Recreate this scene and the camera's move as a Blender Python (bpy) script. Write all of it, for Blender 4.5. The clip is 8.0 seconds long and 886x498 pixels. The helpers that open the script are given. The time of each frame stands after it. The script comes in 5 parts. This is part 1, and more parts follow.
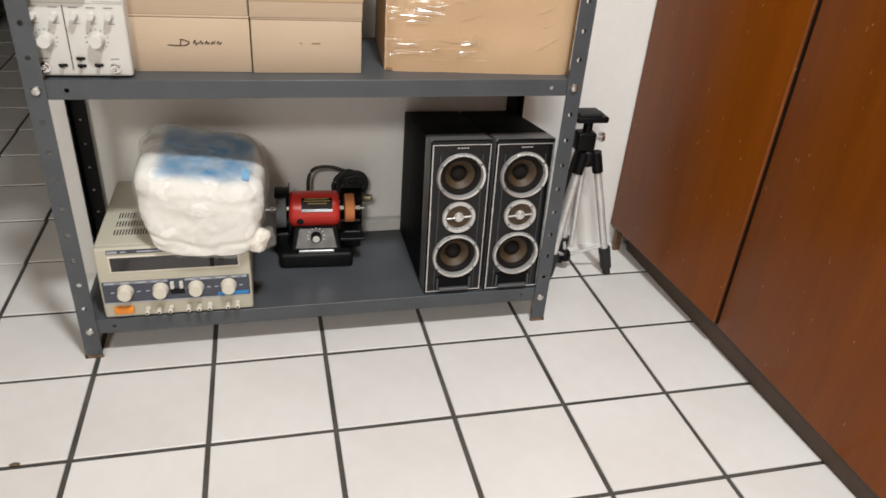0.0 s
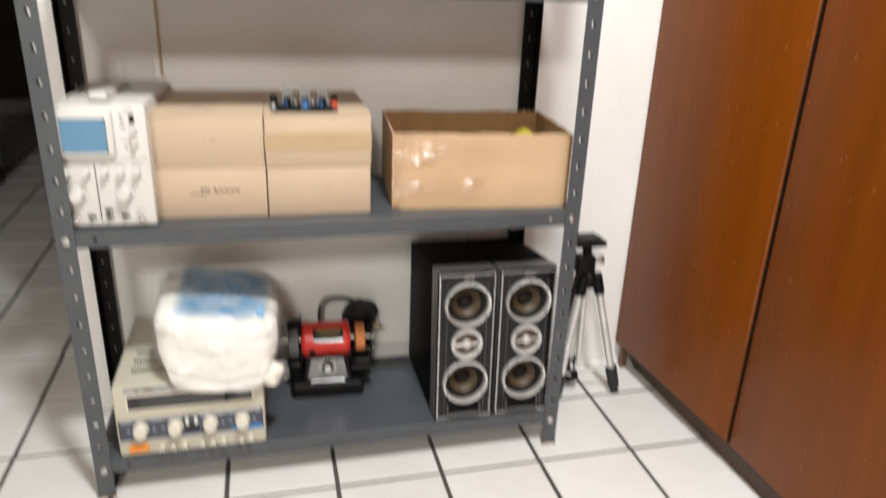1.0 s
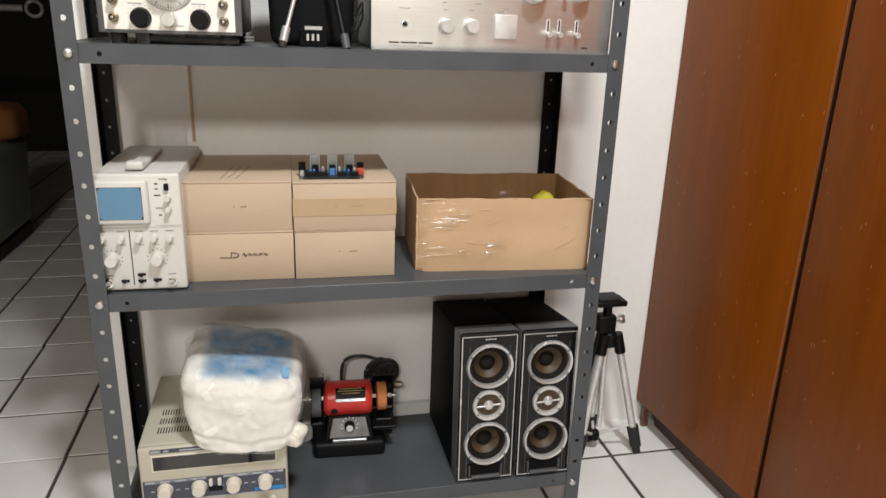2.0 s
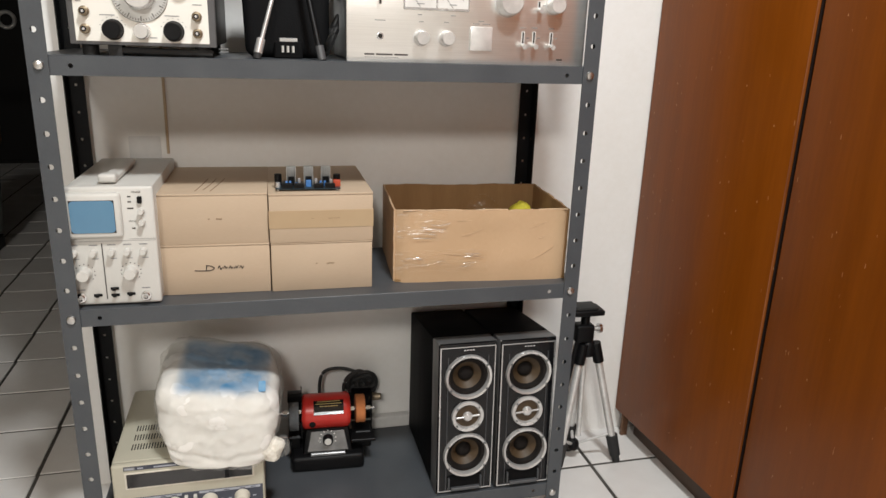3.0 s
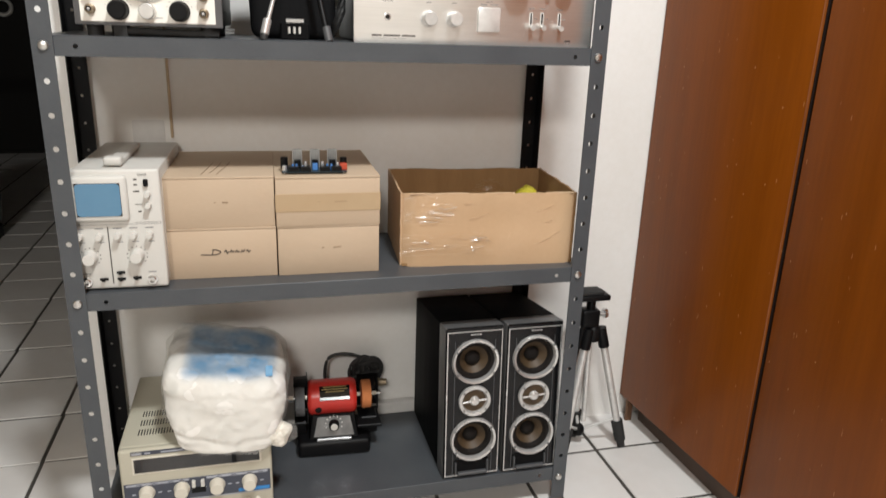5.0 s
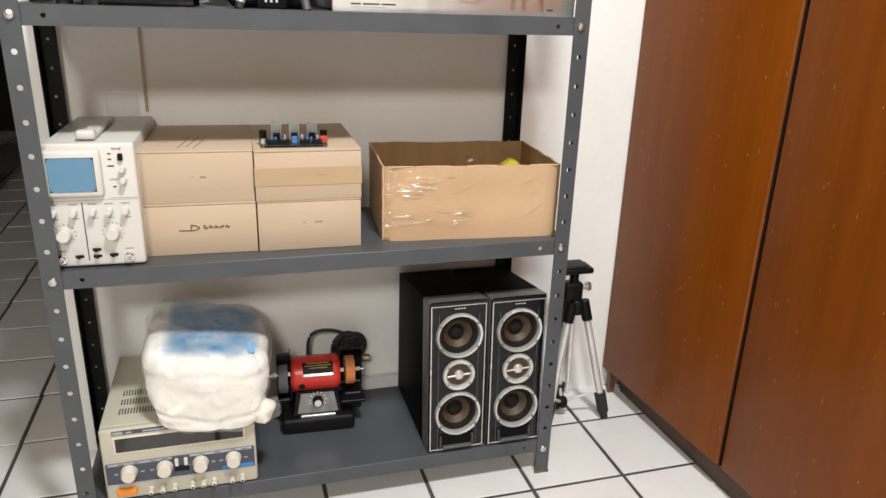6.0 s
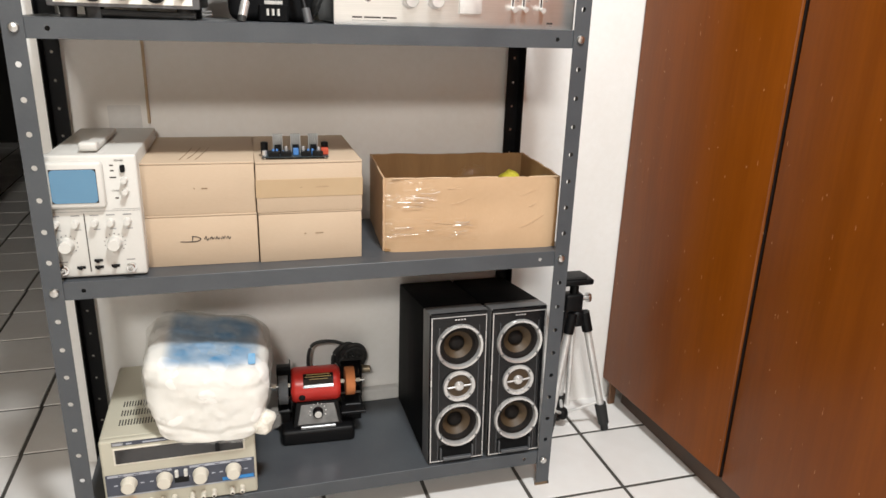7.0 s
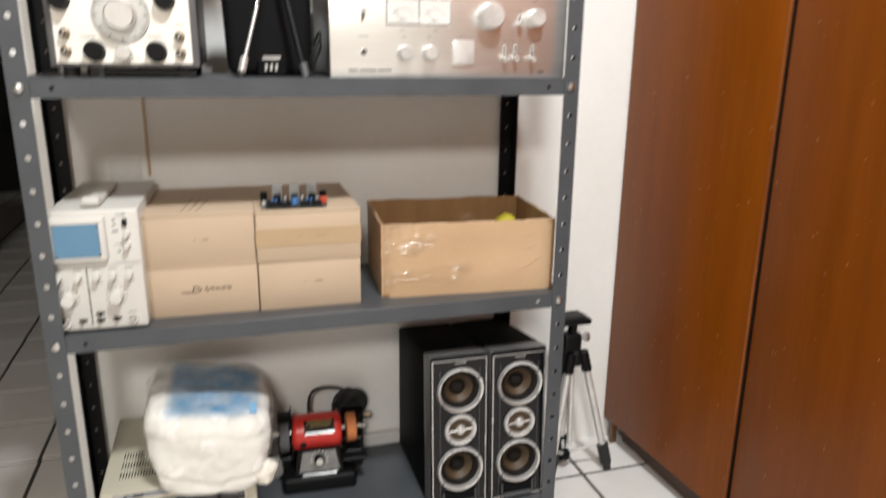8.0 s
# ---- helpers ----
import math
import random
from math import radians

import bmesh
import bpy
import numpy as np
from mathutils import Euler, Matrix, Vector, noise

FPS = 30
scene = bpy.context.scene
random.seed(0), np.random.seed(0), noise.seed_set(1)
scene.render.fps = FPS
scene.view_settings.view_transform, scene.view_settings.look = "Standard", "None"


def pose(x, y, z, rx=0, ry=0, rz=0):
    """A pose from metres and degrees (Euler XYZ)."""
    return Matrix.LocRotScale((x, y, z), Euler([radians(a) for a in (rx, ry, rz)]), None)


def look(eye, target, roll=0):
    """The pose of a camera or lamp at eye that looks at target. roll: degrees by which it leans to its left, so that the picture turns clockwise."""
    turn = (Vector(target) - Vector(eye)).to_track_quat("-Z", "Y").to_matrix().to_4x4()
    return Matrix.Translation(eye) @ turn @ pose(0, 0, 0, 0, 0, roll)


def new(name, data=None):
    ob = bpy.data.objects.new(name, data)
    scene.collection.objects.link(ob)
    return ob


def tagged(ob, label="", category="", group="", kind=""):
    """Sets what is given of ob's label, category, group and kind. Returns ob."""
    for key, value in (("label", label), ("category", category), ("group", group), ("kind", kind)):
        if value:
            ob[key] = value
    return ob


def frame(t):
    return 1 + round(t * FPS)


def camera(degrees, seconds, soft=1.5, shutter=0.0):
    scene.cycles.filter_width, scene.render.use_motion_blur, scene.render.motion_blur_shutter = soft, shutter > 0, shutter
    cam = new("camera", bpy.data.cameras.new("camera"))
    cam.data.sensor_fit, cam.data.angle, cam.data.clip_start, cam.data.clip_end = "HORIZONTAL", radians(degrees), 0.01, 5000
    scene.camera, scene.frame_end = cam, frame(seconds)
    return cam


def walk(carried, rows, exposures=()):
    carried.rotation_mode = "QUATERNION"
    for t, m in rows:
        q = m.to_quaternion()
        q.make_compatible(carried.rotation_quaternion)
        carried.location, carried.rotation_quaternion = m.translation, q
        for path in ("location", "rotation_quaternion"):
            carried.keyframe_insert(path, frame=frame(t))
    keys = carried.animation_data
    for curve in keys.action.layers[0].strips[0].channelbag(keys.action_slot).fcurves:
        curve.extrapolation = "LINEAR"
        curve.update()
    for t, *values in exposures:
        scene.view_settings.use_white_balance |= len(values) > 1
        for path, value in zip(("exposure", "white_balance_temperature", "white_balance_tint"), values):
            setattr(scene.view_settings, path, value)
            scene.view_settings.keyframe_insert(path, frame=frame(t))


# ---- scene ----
cam = camera(63.7, 8.0, 1.5, 0.9)
PATH = [
    (0, (0.319, -1.065, 0.853), (0.778, 0.604, -0.15), 4.5),
    (0.5, (0.317, -1.063, 0.864), (0.805, 0.631, -0.081), 4.2),
    (1, (0.304, -1.086, 0.904), (0.769, 0.717, 0.175), 2.3),
    (1.5, (0.293, -1.093, 0.944), (0.738, 0.76, 0.337), 1.7),
    (1.7, (0.289, -1.091, 0.941), (0.717, 0.762, 0.319), 2.0),
    (2.8, (0.287, -1.09, 0.944), (0.749, 0.767, 0.361), 1.7),
    (3, (0.293, -1.09, 0.943), (0.777, 0.76, 0.357), 2.0),
    (3.5, (0.293, -1.092, 0.944), (0.767, 0.766, 0.375), 2.0),
    (4, (0.293, -1.095, 0.944), (0.776, 0.764, 0.386), 1.8),
    (4.2, (0.293, -1.094, 0.944), (0.782, 0.764, 0.387), 2.0),
    (5.3, (0.272, -1.08, 0.924), (0.774, 0.749, 0.288), 1.7),
    (5.5, (0.274, -1.078, 0.928), (0.802, 0.739, 0.278), 1.6),
    (6, (0.275, -1.074, 0.918), (0.815, 0.732, 0.251), 1.9),
    (6.5, (0.276, -1.074, 0.919), (0.815, 0.732, 0.25), 2.2),
    (7, (0.274, -1.078, 0.919), (0.815, 0.739, 0.282), 1.9),
    (7.5, (0.26, -1.075, 0.919), (0.774, 0.751, 0.285), 1.9),
    (8, (0.267, -1.086, 0.936), (0.826, 0.758, 0.398), 0.7),
]
walk(cam, [(t, look(eye, target, roll)) for t, eye, target, roll in PATH],
     [(0, -0.22), (0.5, -0.27), (1.0, 0.1), (1.5, 0.02), (1.7, -0.12), (2.8, -0.35), (4.2, -0.38), (5.5, -0.12), (6.5, 0.04), (7.2, 0.04), (8.0, -0.1)])

LAMP_NEAR, LAMP_FAR = 55.0, 70.0

# ---------------------------------------------------------------- light
world = bpy.data.worlds.new("world")
scene.world = world
world.use_nodes = True
world.node_tree.nodes["Background"].inputs[0].default_value = (0.9, 0.95, 1.0, 1)
world.node_tree.nodes["Background"].inputs[1].default_value = 0.005


def lamp(name, eye, target, watts, size, colour):
    data = bpy.data.lights.new(name, "AREA")
    data.shape, data.size, data.energy, data.color = "DISK", size, watts, colour
    ob = new(name, data)
    ob.matrix_world = look(eye, target)
    return ob


lamp("ceiling_lamp_near", (0.62, -1.0, 2.38), (0.62, -0.9, 0), LAMP_NEAR, 0.24, (0.975, 1.0, 1.0))
lamp("ceiling_lamp_far", (-0.40, -3.3, 2.38), (-0.1, -2.4, 0), LAMP_FAR, 0.5, (1.0, 0.962, 0.905))


# ---------------------------------------------------------------- materials
def surface(name, col, col2=None, scale=6.0, rough=0.5, metal=0.0, bump=0.0, bscale=60.0, grain=None,
            stretch=(1, 1, 1), rvar=0.08, spec=0.5, coat=0.0, jitter=0.0):
    """Principled surface with large patches, fine grain, uneven gloss and relief."""
    m = bpy.data.materials.new(name)
    m.use_nodes = True
    n, l = m.node_tree.nodes, m.node_tree.links
    b = n["Principled BSDF"]
    b.inputs["Metallic"].default_value = metal
    b.inputs["Specular IOR Level"].default_value = spec
    b.inputs["Coat Weight"].default_value = coat
    b.inputs["Coat Roughness"].default_value = 0.12
    tc, mp = n.new("ShaderNodeTexCoord"), n.new("ShaderNodeMapping")
    mp.inputs["Scale"].default_value = stretch
    l.new(tc.outputs["Object"], mp.inputs["Vector"])
    big, fine = n.new("ShaderNodeTexNoise"), n.new("ShaderNodeTexNoise")
    big.inputs["Scale"].default_value, big.inputs["Detail"].default_value = scale, 5
    fine.inputs["Scale"].default_value, fine.inputs["Detail"].default_value = bscale, 6
    for t in (big, fine):
        l.new(mp.outputs["Vector"], t.inputs["Vector"])
    ramp = n.new("ShaderNodeValToRGB")
    c2 = col2 or tuple(c * 0.82 for c in col)
    ramp.color_ramp.elements[0].position, ramp.color_ramp.elements[1].position = 0.34, 0.66
    ramp.color_ramp.elements[0].color, ramp.color_ramp.elements[1].color = (*c2, 1), (*col, 1)
    add = n.new("ShaderNodeMath")
    add.operation = "MULTIPLY_ADD"
    add.inputs[1].default_value = 0.35 if grain is None else grain
    l.new(fine.outputs["Fac"], add.inputs[0])
    sub = n.new("ShaderNodeMath")
    sub.operation = "SUBTRACT"
    sub.inputs[1].default_value = (0.35 if grain is None else grain) / 2
    l.new(big.outputs["Fac"], sub.inputs[0])
    l.new(sub.outputs[0], add.inputs[2])
    l.new(add.outputs[0], ramp.inputs["Fac"])
    out = ramp.outputs["Color"]
    if jitter:
        info, hsv, jm = n.new("ShaderNodeObjectInfo"), n.new("ShaderNodeHueSaturation"), n.new("ShaderNodeMapRange")
        jm.inputs["To Min"].default_value, jm.inputs["To Max"].default_value = 1 - jitter, 1 + jitter
        l.new(info.outputs["Random"], jm.inputs["Value"])
        l.new(jm.outputs["Result"], hsv.inputs["Value"])
        l.new(out, hsv.inputs["Color"])
        out = hsv.outputs["Color"]
    l.new(out, b.inputs["Base Color"])
    rr = n.new("ShaderNodeMapRange")
    rr.inputs["To Min"].default_value, rr.inputs["To Max"].default_value = max(0.02, rough - rvar), min(1, rough + rvar)
    l.new(big.outputs["Fac"], rr.inputs["Value"])
    l.new(rr.outputs["Result"], b.inputs["Roughness"])
    if bump:
        bp = n.new("ShaderNodeBump")
        bp.inputs["Strength"].default_value, bp.inputs["Distance"].default_value = bump, 0.002
        l.new(fine.outputs["Fac"], bp.inputs["Height"])
        l.new(bp.outputs["Normal"], b.inputs["Normal"])
    return m


def flecked(m, fleck, scale=26.0, size=0.05, stretch=(1, 1, 0.35), tilt=0.0, rarity=0.84):
    """Adds sparse small chips and scratches of another colour."""
    n, l = m.node_tree.nodes, m.node_tree.links
    b = n["Principled BSDF"]
    tc, mp, vo = n.new("ShaderNodeTexCoord"), n.new("ShaderNodeMapping"), n.new("ShaderNodeTexVoronoi")
    cut, turn = n.new("ShaderNodeSeparateXYZ"), n.new("ShaderNodeCombineXYZ")
    mp.inputs["Scale"].default_value = stretch
    mp.inputs["Rotation"].default_value = (tilt, 0, 0)
    mp.inputs["Location"].default_value = (0, 3.7 * tilt, 1.9 * tilt)
    vo.inputs["Scale"].default_value = scale
    vo.voronoi_dimensions = "2D"
    l.new(tc.outputs["Object"], mp.inputs["Vector"])
    l.new(mp.outputs["Vector"], cut.inputs[0])
    l.new(cut.outputs["Y"], turn.inputs["X"])
    l.new(cut.outputs["Z"], turn.inputs["Y"])
    l.new(turn.outputs[0], vo.inputs["Vector"])
    sep = n.new("ShaderNodeSeparateColor")
    l.new(vo.outputs["Color"], sep.inputs["Color"])
    rare, near, both = (n.new("ShaderNodeMath") for _ in range(3))
    mix = n.new("ShaderNodeMix")
    rare.operation, rare.inputs[1].default_value = "GREATER_THAN", rarity
    near.operation, near.inputs[1].default_value = "LESS_THAN", size
    both.operation = "MULTIPLY"
    l.new(sep.outputs[0], rare.inputs[0])
    l.new(vo.outputs["Distance"], near.inputs[0])
    l.new(rare.outputs[0], both.inputs[0])
    l.new(near.outputs[0], both.inputs[1])
    mix.data_type = "RGBA"
    old = b.inputs["Base Color"].links[0].from_socket
    l.new(both.outputs[0], mix.inputs["Factor"])
    l.new(old, mix.inputs["A"])
    mix.inputs["B"].default_value = (*fleck, 1)
    l.new(mix.outputs["Result"], b.inputs["Base Color"])
    return m


def film(name, clear=0.8, tint=(1, 1, 1), rough=0.12, scale=25.0, bump=0.6, milk=(0.8, 0.8, 0.78), deep=0.012, stretch=(1, 1, 1), gloss=False):
    """Thin clear plastic: lets light through, with a wrinkled gloss."""
    m = bpy.data.materials.new(name)
    m.use_nodes = True
    n, l = m.node_tree.nodes, m.node_tree.links
    b = n["Principled BSDF"]
    b.inputs["Base Color"].default_value = (*milk, 1)
    b.inputs["Roughness"].default_value = rough
    if gloss:
        b = n.new("ShaderNodeBsdfGlossy")
        b.inputs["Roughness"].default_value = rough
    tr, mix, no, bp = (n.new(k) for k in ("ShaderNodeBsdfTransparent", "ShaderNodeMixShader", "ShaderNodeTexNoise", "ShaderNodeBump"))
    tr.inputs[0].default_value = (*tint, 1)
    tc = n.new("ShaderNodeTexCoord")
    mp = n.new("ShaderNodeMapping")
    mp.inputs["Scale"].default_value = stretch
    l.new(tc.outputs["Object"], mp.inputs["Vector"])
    l.new(mp.outputs["Vector"], no.inputs["Vector"])
    no.inputs["Scale"].default_value, no.inputs["Detail"].default_value, no.inputs["Distortion"].default_value = scale, 4, 1.2
    bp.inputs["Strength"].default_value, bp.inputs["Distance"].default_value = bump, deep
    l.new(no.outputs["Fac"], bp.inputs["Height"])
    l.new(bp.outputs["Normal"], b.inputs["Normal"])
    mix.inputs[0].default_value = clear
    l.new(b.outputs[0], mix.inputs[1])
    l.new(tr.outputs[0], mix.inputs[2])
    l.new(mix.outputs[0], n["Material Output"].inputs["Surface"])
    return m


def brushed(name, col, rough=0.28, axis=(1, 60, 60), metal=0.68):
    return surface(name, col, tuple(c * 0.93 for c in col), scale=9, rough=rough, metal=metal, bump=0.05, bscale=40, grain=0.5, stretch=axis, rvar=0.04)


M = {}
M["tile"] = surface("glazed_tile", (0.735, 0.722, 0.705), (0.69, 0.668, 0.645), 4, 0.3, 0, 0.03, 30, jitter=0.03)
M["grout"] = surface("dark_grout", (0.085, 0.078, 0.068), (0.04, 0.037, 0.033), 9, 0.9, 0, 0.5, 160)
M["wall"] = surface("white_wall_paint", (0.85, 0.84, 0.82), (0.80, 0.782, 0.75), 3.5, 0.65, 0, 0.12, 90)
# Warm tones for walls and a ceiling out of view, chosen for their bounce.
M["unseen_wall"] = surface("unseen_wall_beige", (0.56, 0.50, 0.40), (0.53, 0.47, 0.37), 2.5, 0.7, 0, 0.12, 90)
M["ceiling"] = surface("ceiling_paint", (0.66, 0.61, 0.53), None, 2, 0.8, 0, 0.1, 80)
# Nearly black: the unlit room's darkness is put into the colour.
M["gloom_wall"] = surface("unlit_room_dark", (0.012, 0.0105, 0.009), None, 2, 0.8, 0, 0.1, 60)
M["steel"] = surface("grey_enamel_steel", (0.070, 0.077, 0.085), (0.059, 0.065, 0.073), 14, 0.40, 0, 0.06, 220)
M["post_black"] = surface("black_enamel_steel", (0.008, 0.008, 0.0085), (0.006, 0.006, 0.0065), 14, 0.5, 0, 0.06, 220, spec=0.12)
M["bolt"] = surface("zinc_bolt", (0.72, 0.71, 0.69), None, 40, 0.32, 1.0, 0.05, 200)
M["foot"] = surface("worn_brown_foot", (0.17, 0.11, 0.06), (0.08, 0.055, 0.035), 60, 0.7)
M["wood"] = flecked(surface("varnished_brown_wood", (0.226, 0.058, 0.0028), (0.190, 0.047, 0.0024), 3.0, 0.32, 0, 0.05, 24,
                            grain=0.45, stretch=(6, 6, 0.45), spec=0.15, coat=0.0), (0.50, 0.29, 0.15), 29, 0.034, (0, 1.4, 0.60), 0.23, 0.91)
for fleck_scale, fleck_size, fleck_tilt, fleck_rarity in ((21, 0.026, 0.5, 0.90), (17, 0.022, -0.35, 0.92), (46, 0.032, 1.1, 0.92)):
    flecked(M["wood"], (0.44, 0.22, 0.10), fleck_scale, fleck_size, (0, 1.9, 0.30), fleck_tilt, fleck_rarity)
M["wood_edge"] = surface("worn_wood_edge", (0.225, 0.066, 0.012), (0.14, 0.036, 0.005), 8, 0.4, 0, 0.06, 40, stretch=(3, 3, 0.4))
# Near-black tone that stands for the shade in the door gaps.
M["gap_shade"] = surface("door_gap_shade", (0.016, 0.010, 0.008), None, 20, 0.8, spec=0.1)
M["kick"] = surface("dark_kick_wood", (0.085, 0.052, 0.034), (0.06, 0.036, 0.024), 8, 0.6)
M["worn_wood"] = surface("worn_base_wood", (0.15, 0.075, 0.038), (0.10, 0.05, 0.026), 30, 0.55, 0, 0.1, 60)
M["kraft"] = surface("kraft_cardboard", (0.520, 0.402, 0.288), (0.486, 0.370, 0.260), 5, 0.75, 0, 0.08, 120, stretch=(1, 1, 3), jitter=0.02)
M["kraft_warm"] = surface("warm_cardboard", (0.565, 0.383, 0.233), (0.505, 0.332, 0.19), 4, 0.62, 0, 0.1, 140, grain=0.2)
M["kraft_pale"] = surface("torn_cardboard", (0.63, 0.46, 0.30), (0.57, 0.40, 0.25), 60, 0.8, 0, 0.2, 200)
# Darker, browner cardboard for the rear and right panels and the bottom.
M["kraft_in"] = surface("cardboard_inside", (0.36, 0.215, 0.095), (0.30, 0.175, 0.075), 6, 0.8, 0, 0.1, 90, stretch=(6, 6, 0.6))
M["tape"] = film("clear_tape", 0.95, (1.0, 0.99, 0.97), 0.14, 20, 0.6, (0.5, 0.5, 0.5), 0.02, (0.35, 1, 2.2), True)
M["tape_fold"] = film("tape_fold", 0.55, (1.0, 0.99, 0.97), 0.14, 20, 0.3, (0.5, 0.5, 0.5), 0.01, (1, 1, 1), True)
M["tan_tape"] = surface("tan_tape", (0.45, 0.325, 0.195), (0.43, 0.305, 0.18), 12, 0.35, 0, 0.04, 60)
M["ink"] = surface("black_ink", (0.05, 0.04, 0.035), None, 40, 0.7)
M["ink_faint"] = surface("faint_ink", (0.24, 0.165, 0.10), (0.3, 0.2, 0.12), 60, 0.7)
M["ink_grey"] = surface("grey_print", (0.3, 0.3, 0.3), None, 60, 0.6)
M["cream"] = surface("cream_plastic", (0.66, 0.625, 0.54), (0.62, 0.58, 0.49), 5, 0.42, 0, 0.06, 300)
M["white_plastic"] = surface("off_white_plastic", (0.635, 0.625, 0.59), (0.60, 0.588, 0.55), 7, 0.4, 0, 0.05, 260)
M["beige"] = surface("beige_enamel", (0.50, 0.475, 0.385), (0.46, 0.435, 0.345), 5, 0.45, 0, 0.06, 260)
M["navy"] = surface("slate_panel", (0.055, 0.062, 0.085), (0.045, 0.05, 0.07), 12, 0.4)
M["strip"] = surface("pale_panel_strip", (0.42, 0.44, 0.5), None, 20, 0.5)
M["blue"] = surface("blue_label", (0.03, 0.22, 0.55), None, 20, 0.4)
M["orange"] = surface("orange_switch", (0.85, 0.27, 0.02), None, 20, 0.35)
M["display"] = surface("dark_window", (0.012, 0.010, 0.010), None, 10, 0.12, spec=0.6)
M["crt"] = surface("blue_crt", (0.105, 0.24, 0.37), (0.095, 0.22, 0.35), 6, 0.16, spec=0.6)
M["black"] = surface("black_plastic", (0.0055, 0.0055, 0.006), (0.004, 0.004, 0.0045), 12, 0.42, 0, 0.08, 260, spec=0.18)
M["black_matt"] = surface("black_vinyl_veneer", (0.0042, 0.0042, 0.0046), (0.003, 0.003, 0.0033), 5, 0.6, 0, 0.12, 120, stretch=(6, 6, 1), spec=0.05)
M["surround"] = surface("grey_metallic_plastic", (0.125, 0.125, 0.125), (0.105, 0.105, 0.106), 14, 0.4, 0.2)
M["black_gloss"] = surface("black_gloss", (0.007, 0.007, 0.008), None, 8, 0.16, spec=0.35)
M["rubber"] = surface("black_rubber", (0.018, 0.018, 0.018), None, 30, 0.7, 0, 0.1, 200)
M["dark_grey"] = surface("dark_grey_plastic", (0.075, 0.078, 0.083), (0.065, 0.068, 0.072), 14, 0.38)
M["silver"] = surface("silver_plastic", (0.70, 0.695, 0.685), None, 20, 0.26, 0.6, 0.03, 200)
M["chrome"] = surface("chrome", (0.8, 0.8, 0.8), None, 20, 0.1, 1.0)
M["alu"] = brushed("brushed_aluminium", (0.91, 0.89, 0.86), 0.30, metal=0.85)
M["spun"] = brushed("spun_aluminium", (0.82, 0.81, 0.79), 0.22, (60, 60, 1))
M["knob_alu"] = surface("satin_aluminium", (0.78, 0.77, 0.75), None, 30, 0.32, 0.45, 0.02, 120)
M["cone"] = surface("brown_paper_cone", (0.066, 0.040, 0.017), (0.048, 0.029, 0.013), 40, 0.55, 0, 0.15, 200)
M["cone_dark"] = surface("dark_cone", (0.011, 0.009, 0.008), None, 30, 0.7, spec=0.15)
M["red"] = surface("red_enamel", (0.56, 0.035, 0.025), (0.5, 0.03, 0.022), 10, 0.33, 0, 0.04, 160)
M["stone_grey"] = surface("grey_grinding_stone", (0.12, 0.125, 0.13), (0.09, 0.095, 0.10), 60, 0.85, 0, 0.5, 300)
M["stone_orange"] = surface("orange_polishing_wheel", (0.56, 0.20, 0.07), (0.47, 0.16, 0.05), 50, 0.85, 0, 0.5, 260)
M["foam"] = surface("white_foam", (0.80, 0.765, 0.69), (0.74, 0.70, 0.61), 14, 0.7, 0, 0.35, 70)
M["blue_pack"] = surface("blue_print", (0.05, 0.27, 0.54), (0.30, 0.47, 0.62), 22, 0.5, 0, 0.1, 60)
M["wrap"] = film("clear_wrapper", 0.86, (1.0, 1.0, 0.99), 0.09, 40, 1.0, (0.80, 0.79, 0.77), 0.03)
M["pcb"] = surface("dark_circuit_board", (0.02, 0.035, 0.045), None, 60, 0.4)
M["cap_blue"] = surface("blue_component", (0.06, 0.20, 0.5), None, 40, 0.35)
M["part_red"] = surface("red_component", (0.5, 0.07, 0.03), None, 40, 0.4)
M["yellow"] = surface("yellow_mesh", (0.62, 0.55, 0.04), (0.45, 0.38, 0.03), 60, 0.6, 0, 0.5, 120)
M["stick"] = surface("tan_wood_stick", (0.52, 0.40, 0.27), (0.46, 0.34, 0.22), 40, 0.6)
M["white_pvc"] = surface("white_strip", (0.74, 0.73, 0.71), None, 10, 0.4)
M["gear_cream"] = surface("cream_enamel_panel", (0.84, 0.82, 0.755), (0.815, 0.79, 0.72), 6, 0.38)
M["gear_grey"] = surface("grey_metal_bezel", (0.15, 0.15, 0.155), None, 14, 0.42, 0.4)
M["face_white"] = surface("meter_face", (0.78, 0.77, 0.74), None, 12, 0.35)
M["dial"] = surface("satin_dial", (0.62, 0.62, 0.60), (0.54, 0.54, 0.53), 30, 0.3, 0.6)
M["sink"] = surface("heat_sink_metal", (0.40, 0.40, 0.39), (0.32, 0.32, 0.31), 60, 0.35, 0.5)
M["print_gold"] = surface("gold_print", (0.45, 0.33, 0.12), None, 60, 0.5)
M["grille"] = surface("black_grille", (0.005, 0.005, 0.0055), (0.004, 0.004, 0.0045), 20, 0.8, 0, 0.2, 400, spec=0.12)
M["brass"] = surface("dull_brass", (0.33, 0.27, 0.19), (0.22, 0.17, 0.11), 60, 0.4, 0.6)
M["plate_grey"] = surface("grey_plate", (0.22, 0.22, 0.22), (0.16, 0.16, 0.16), 30, 0.25, 0.4)
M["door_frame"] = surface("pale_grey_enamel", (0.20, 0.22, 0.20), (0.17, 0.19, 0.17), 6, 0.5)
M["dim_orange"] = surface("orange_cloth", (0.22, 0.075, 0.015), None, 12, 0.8)


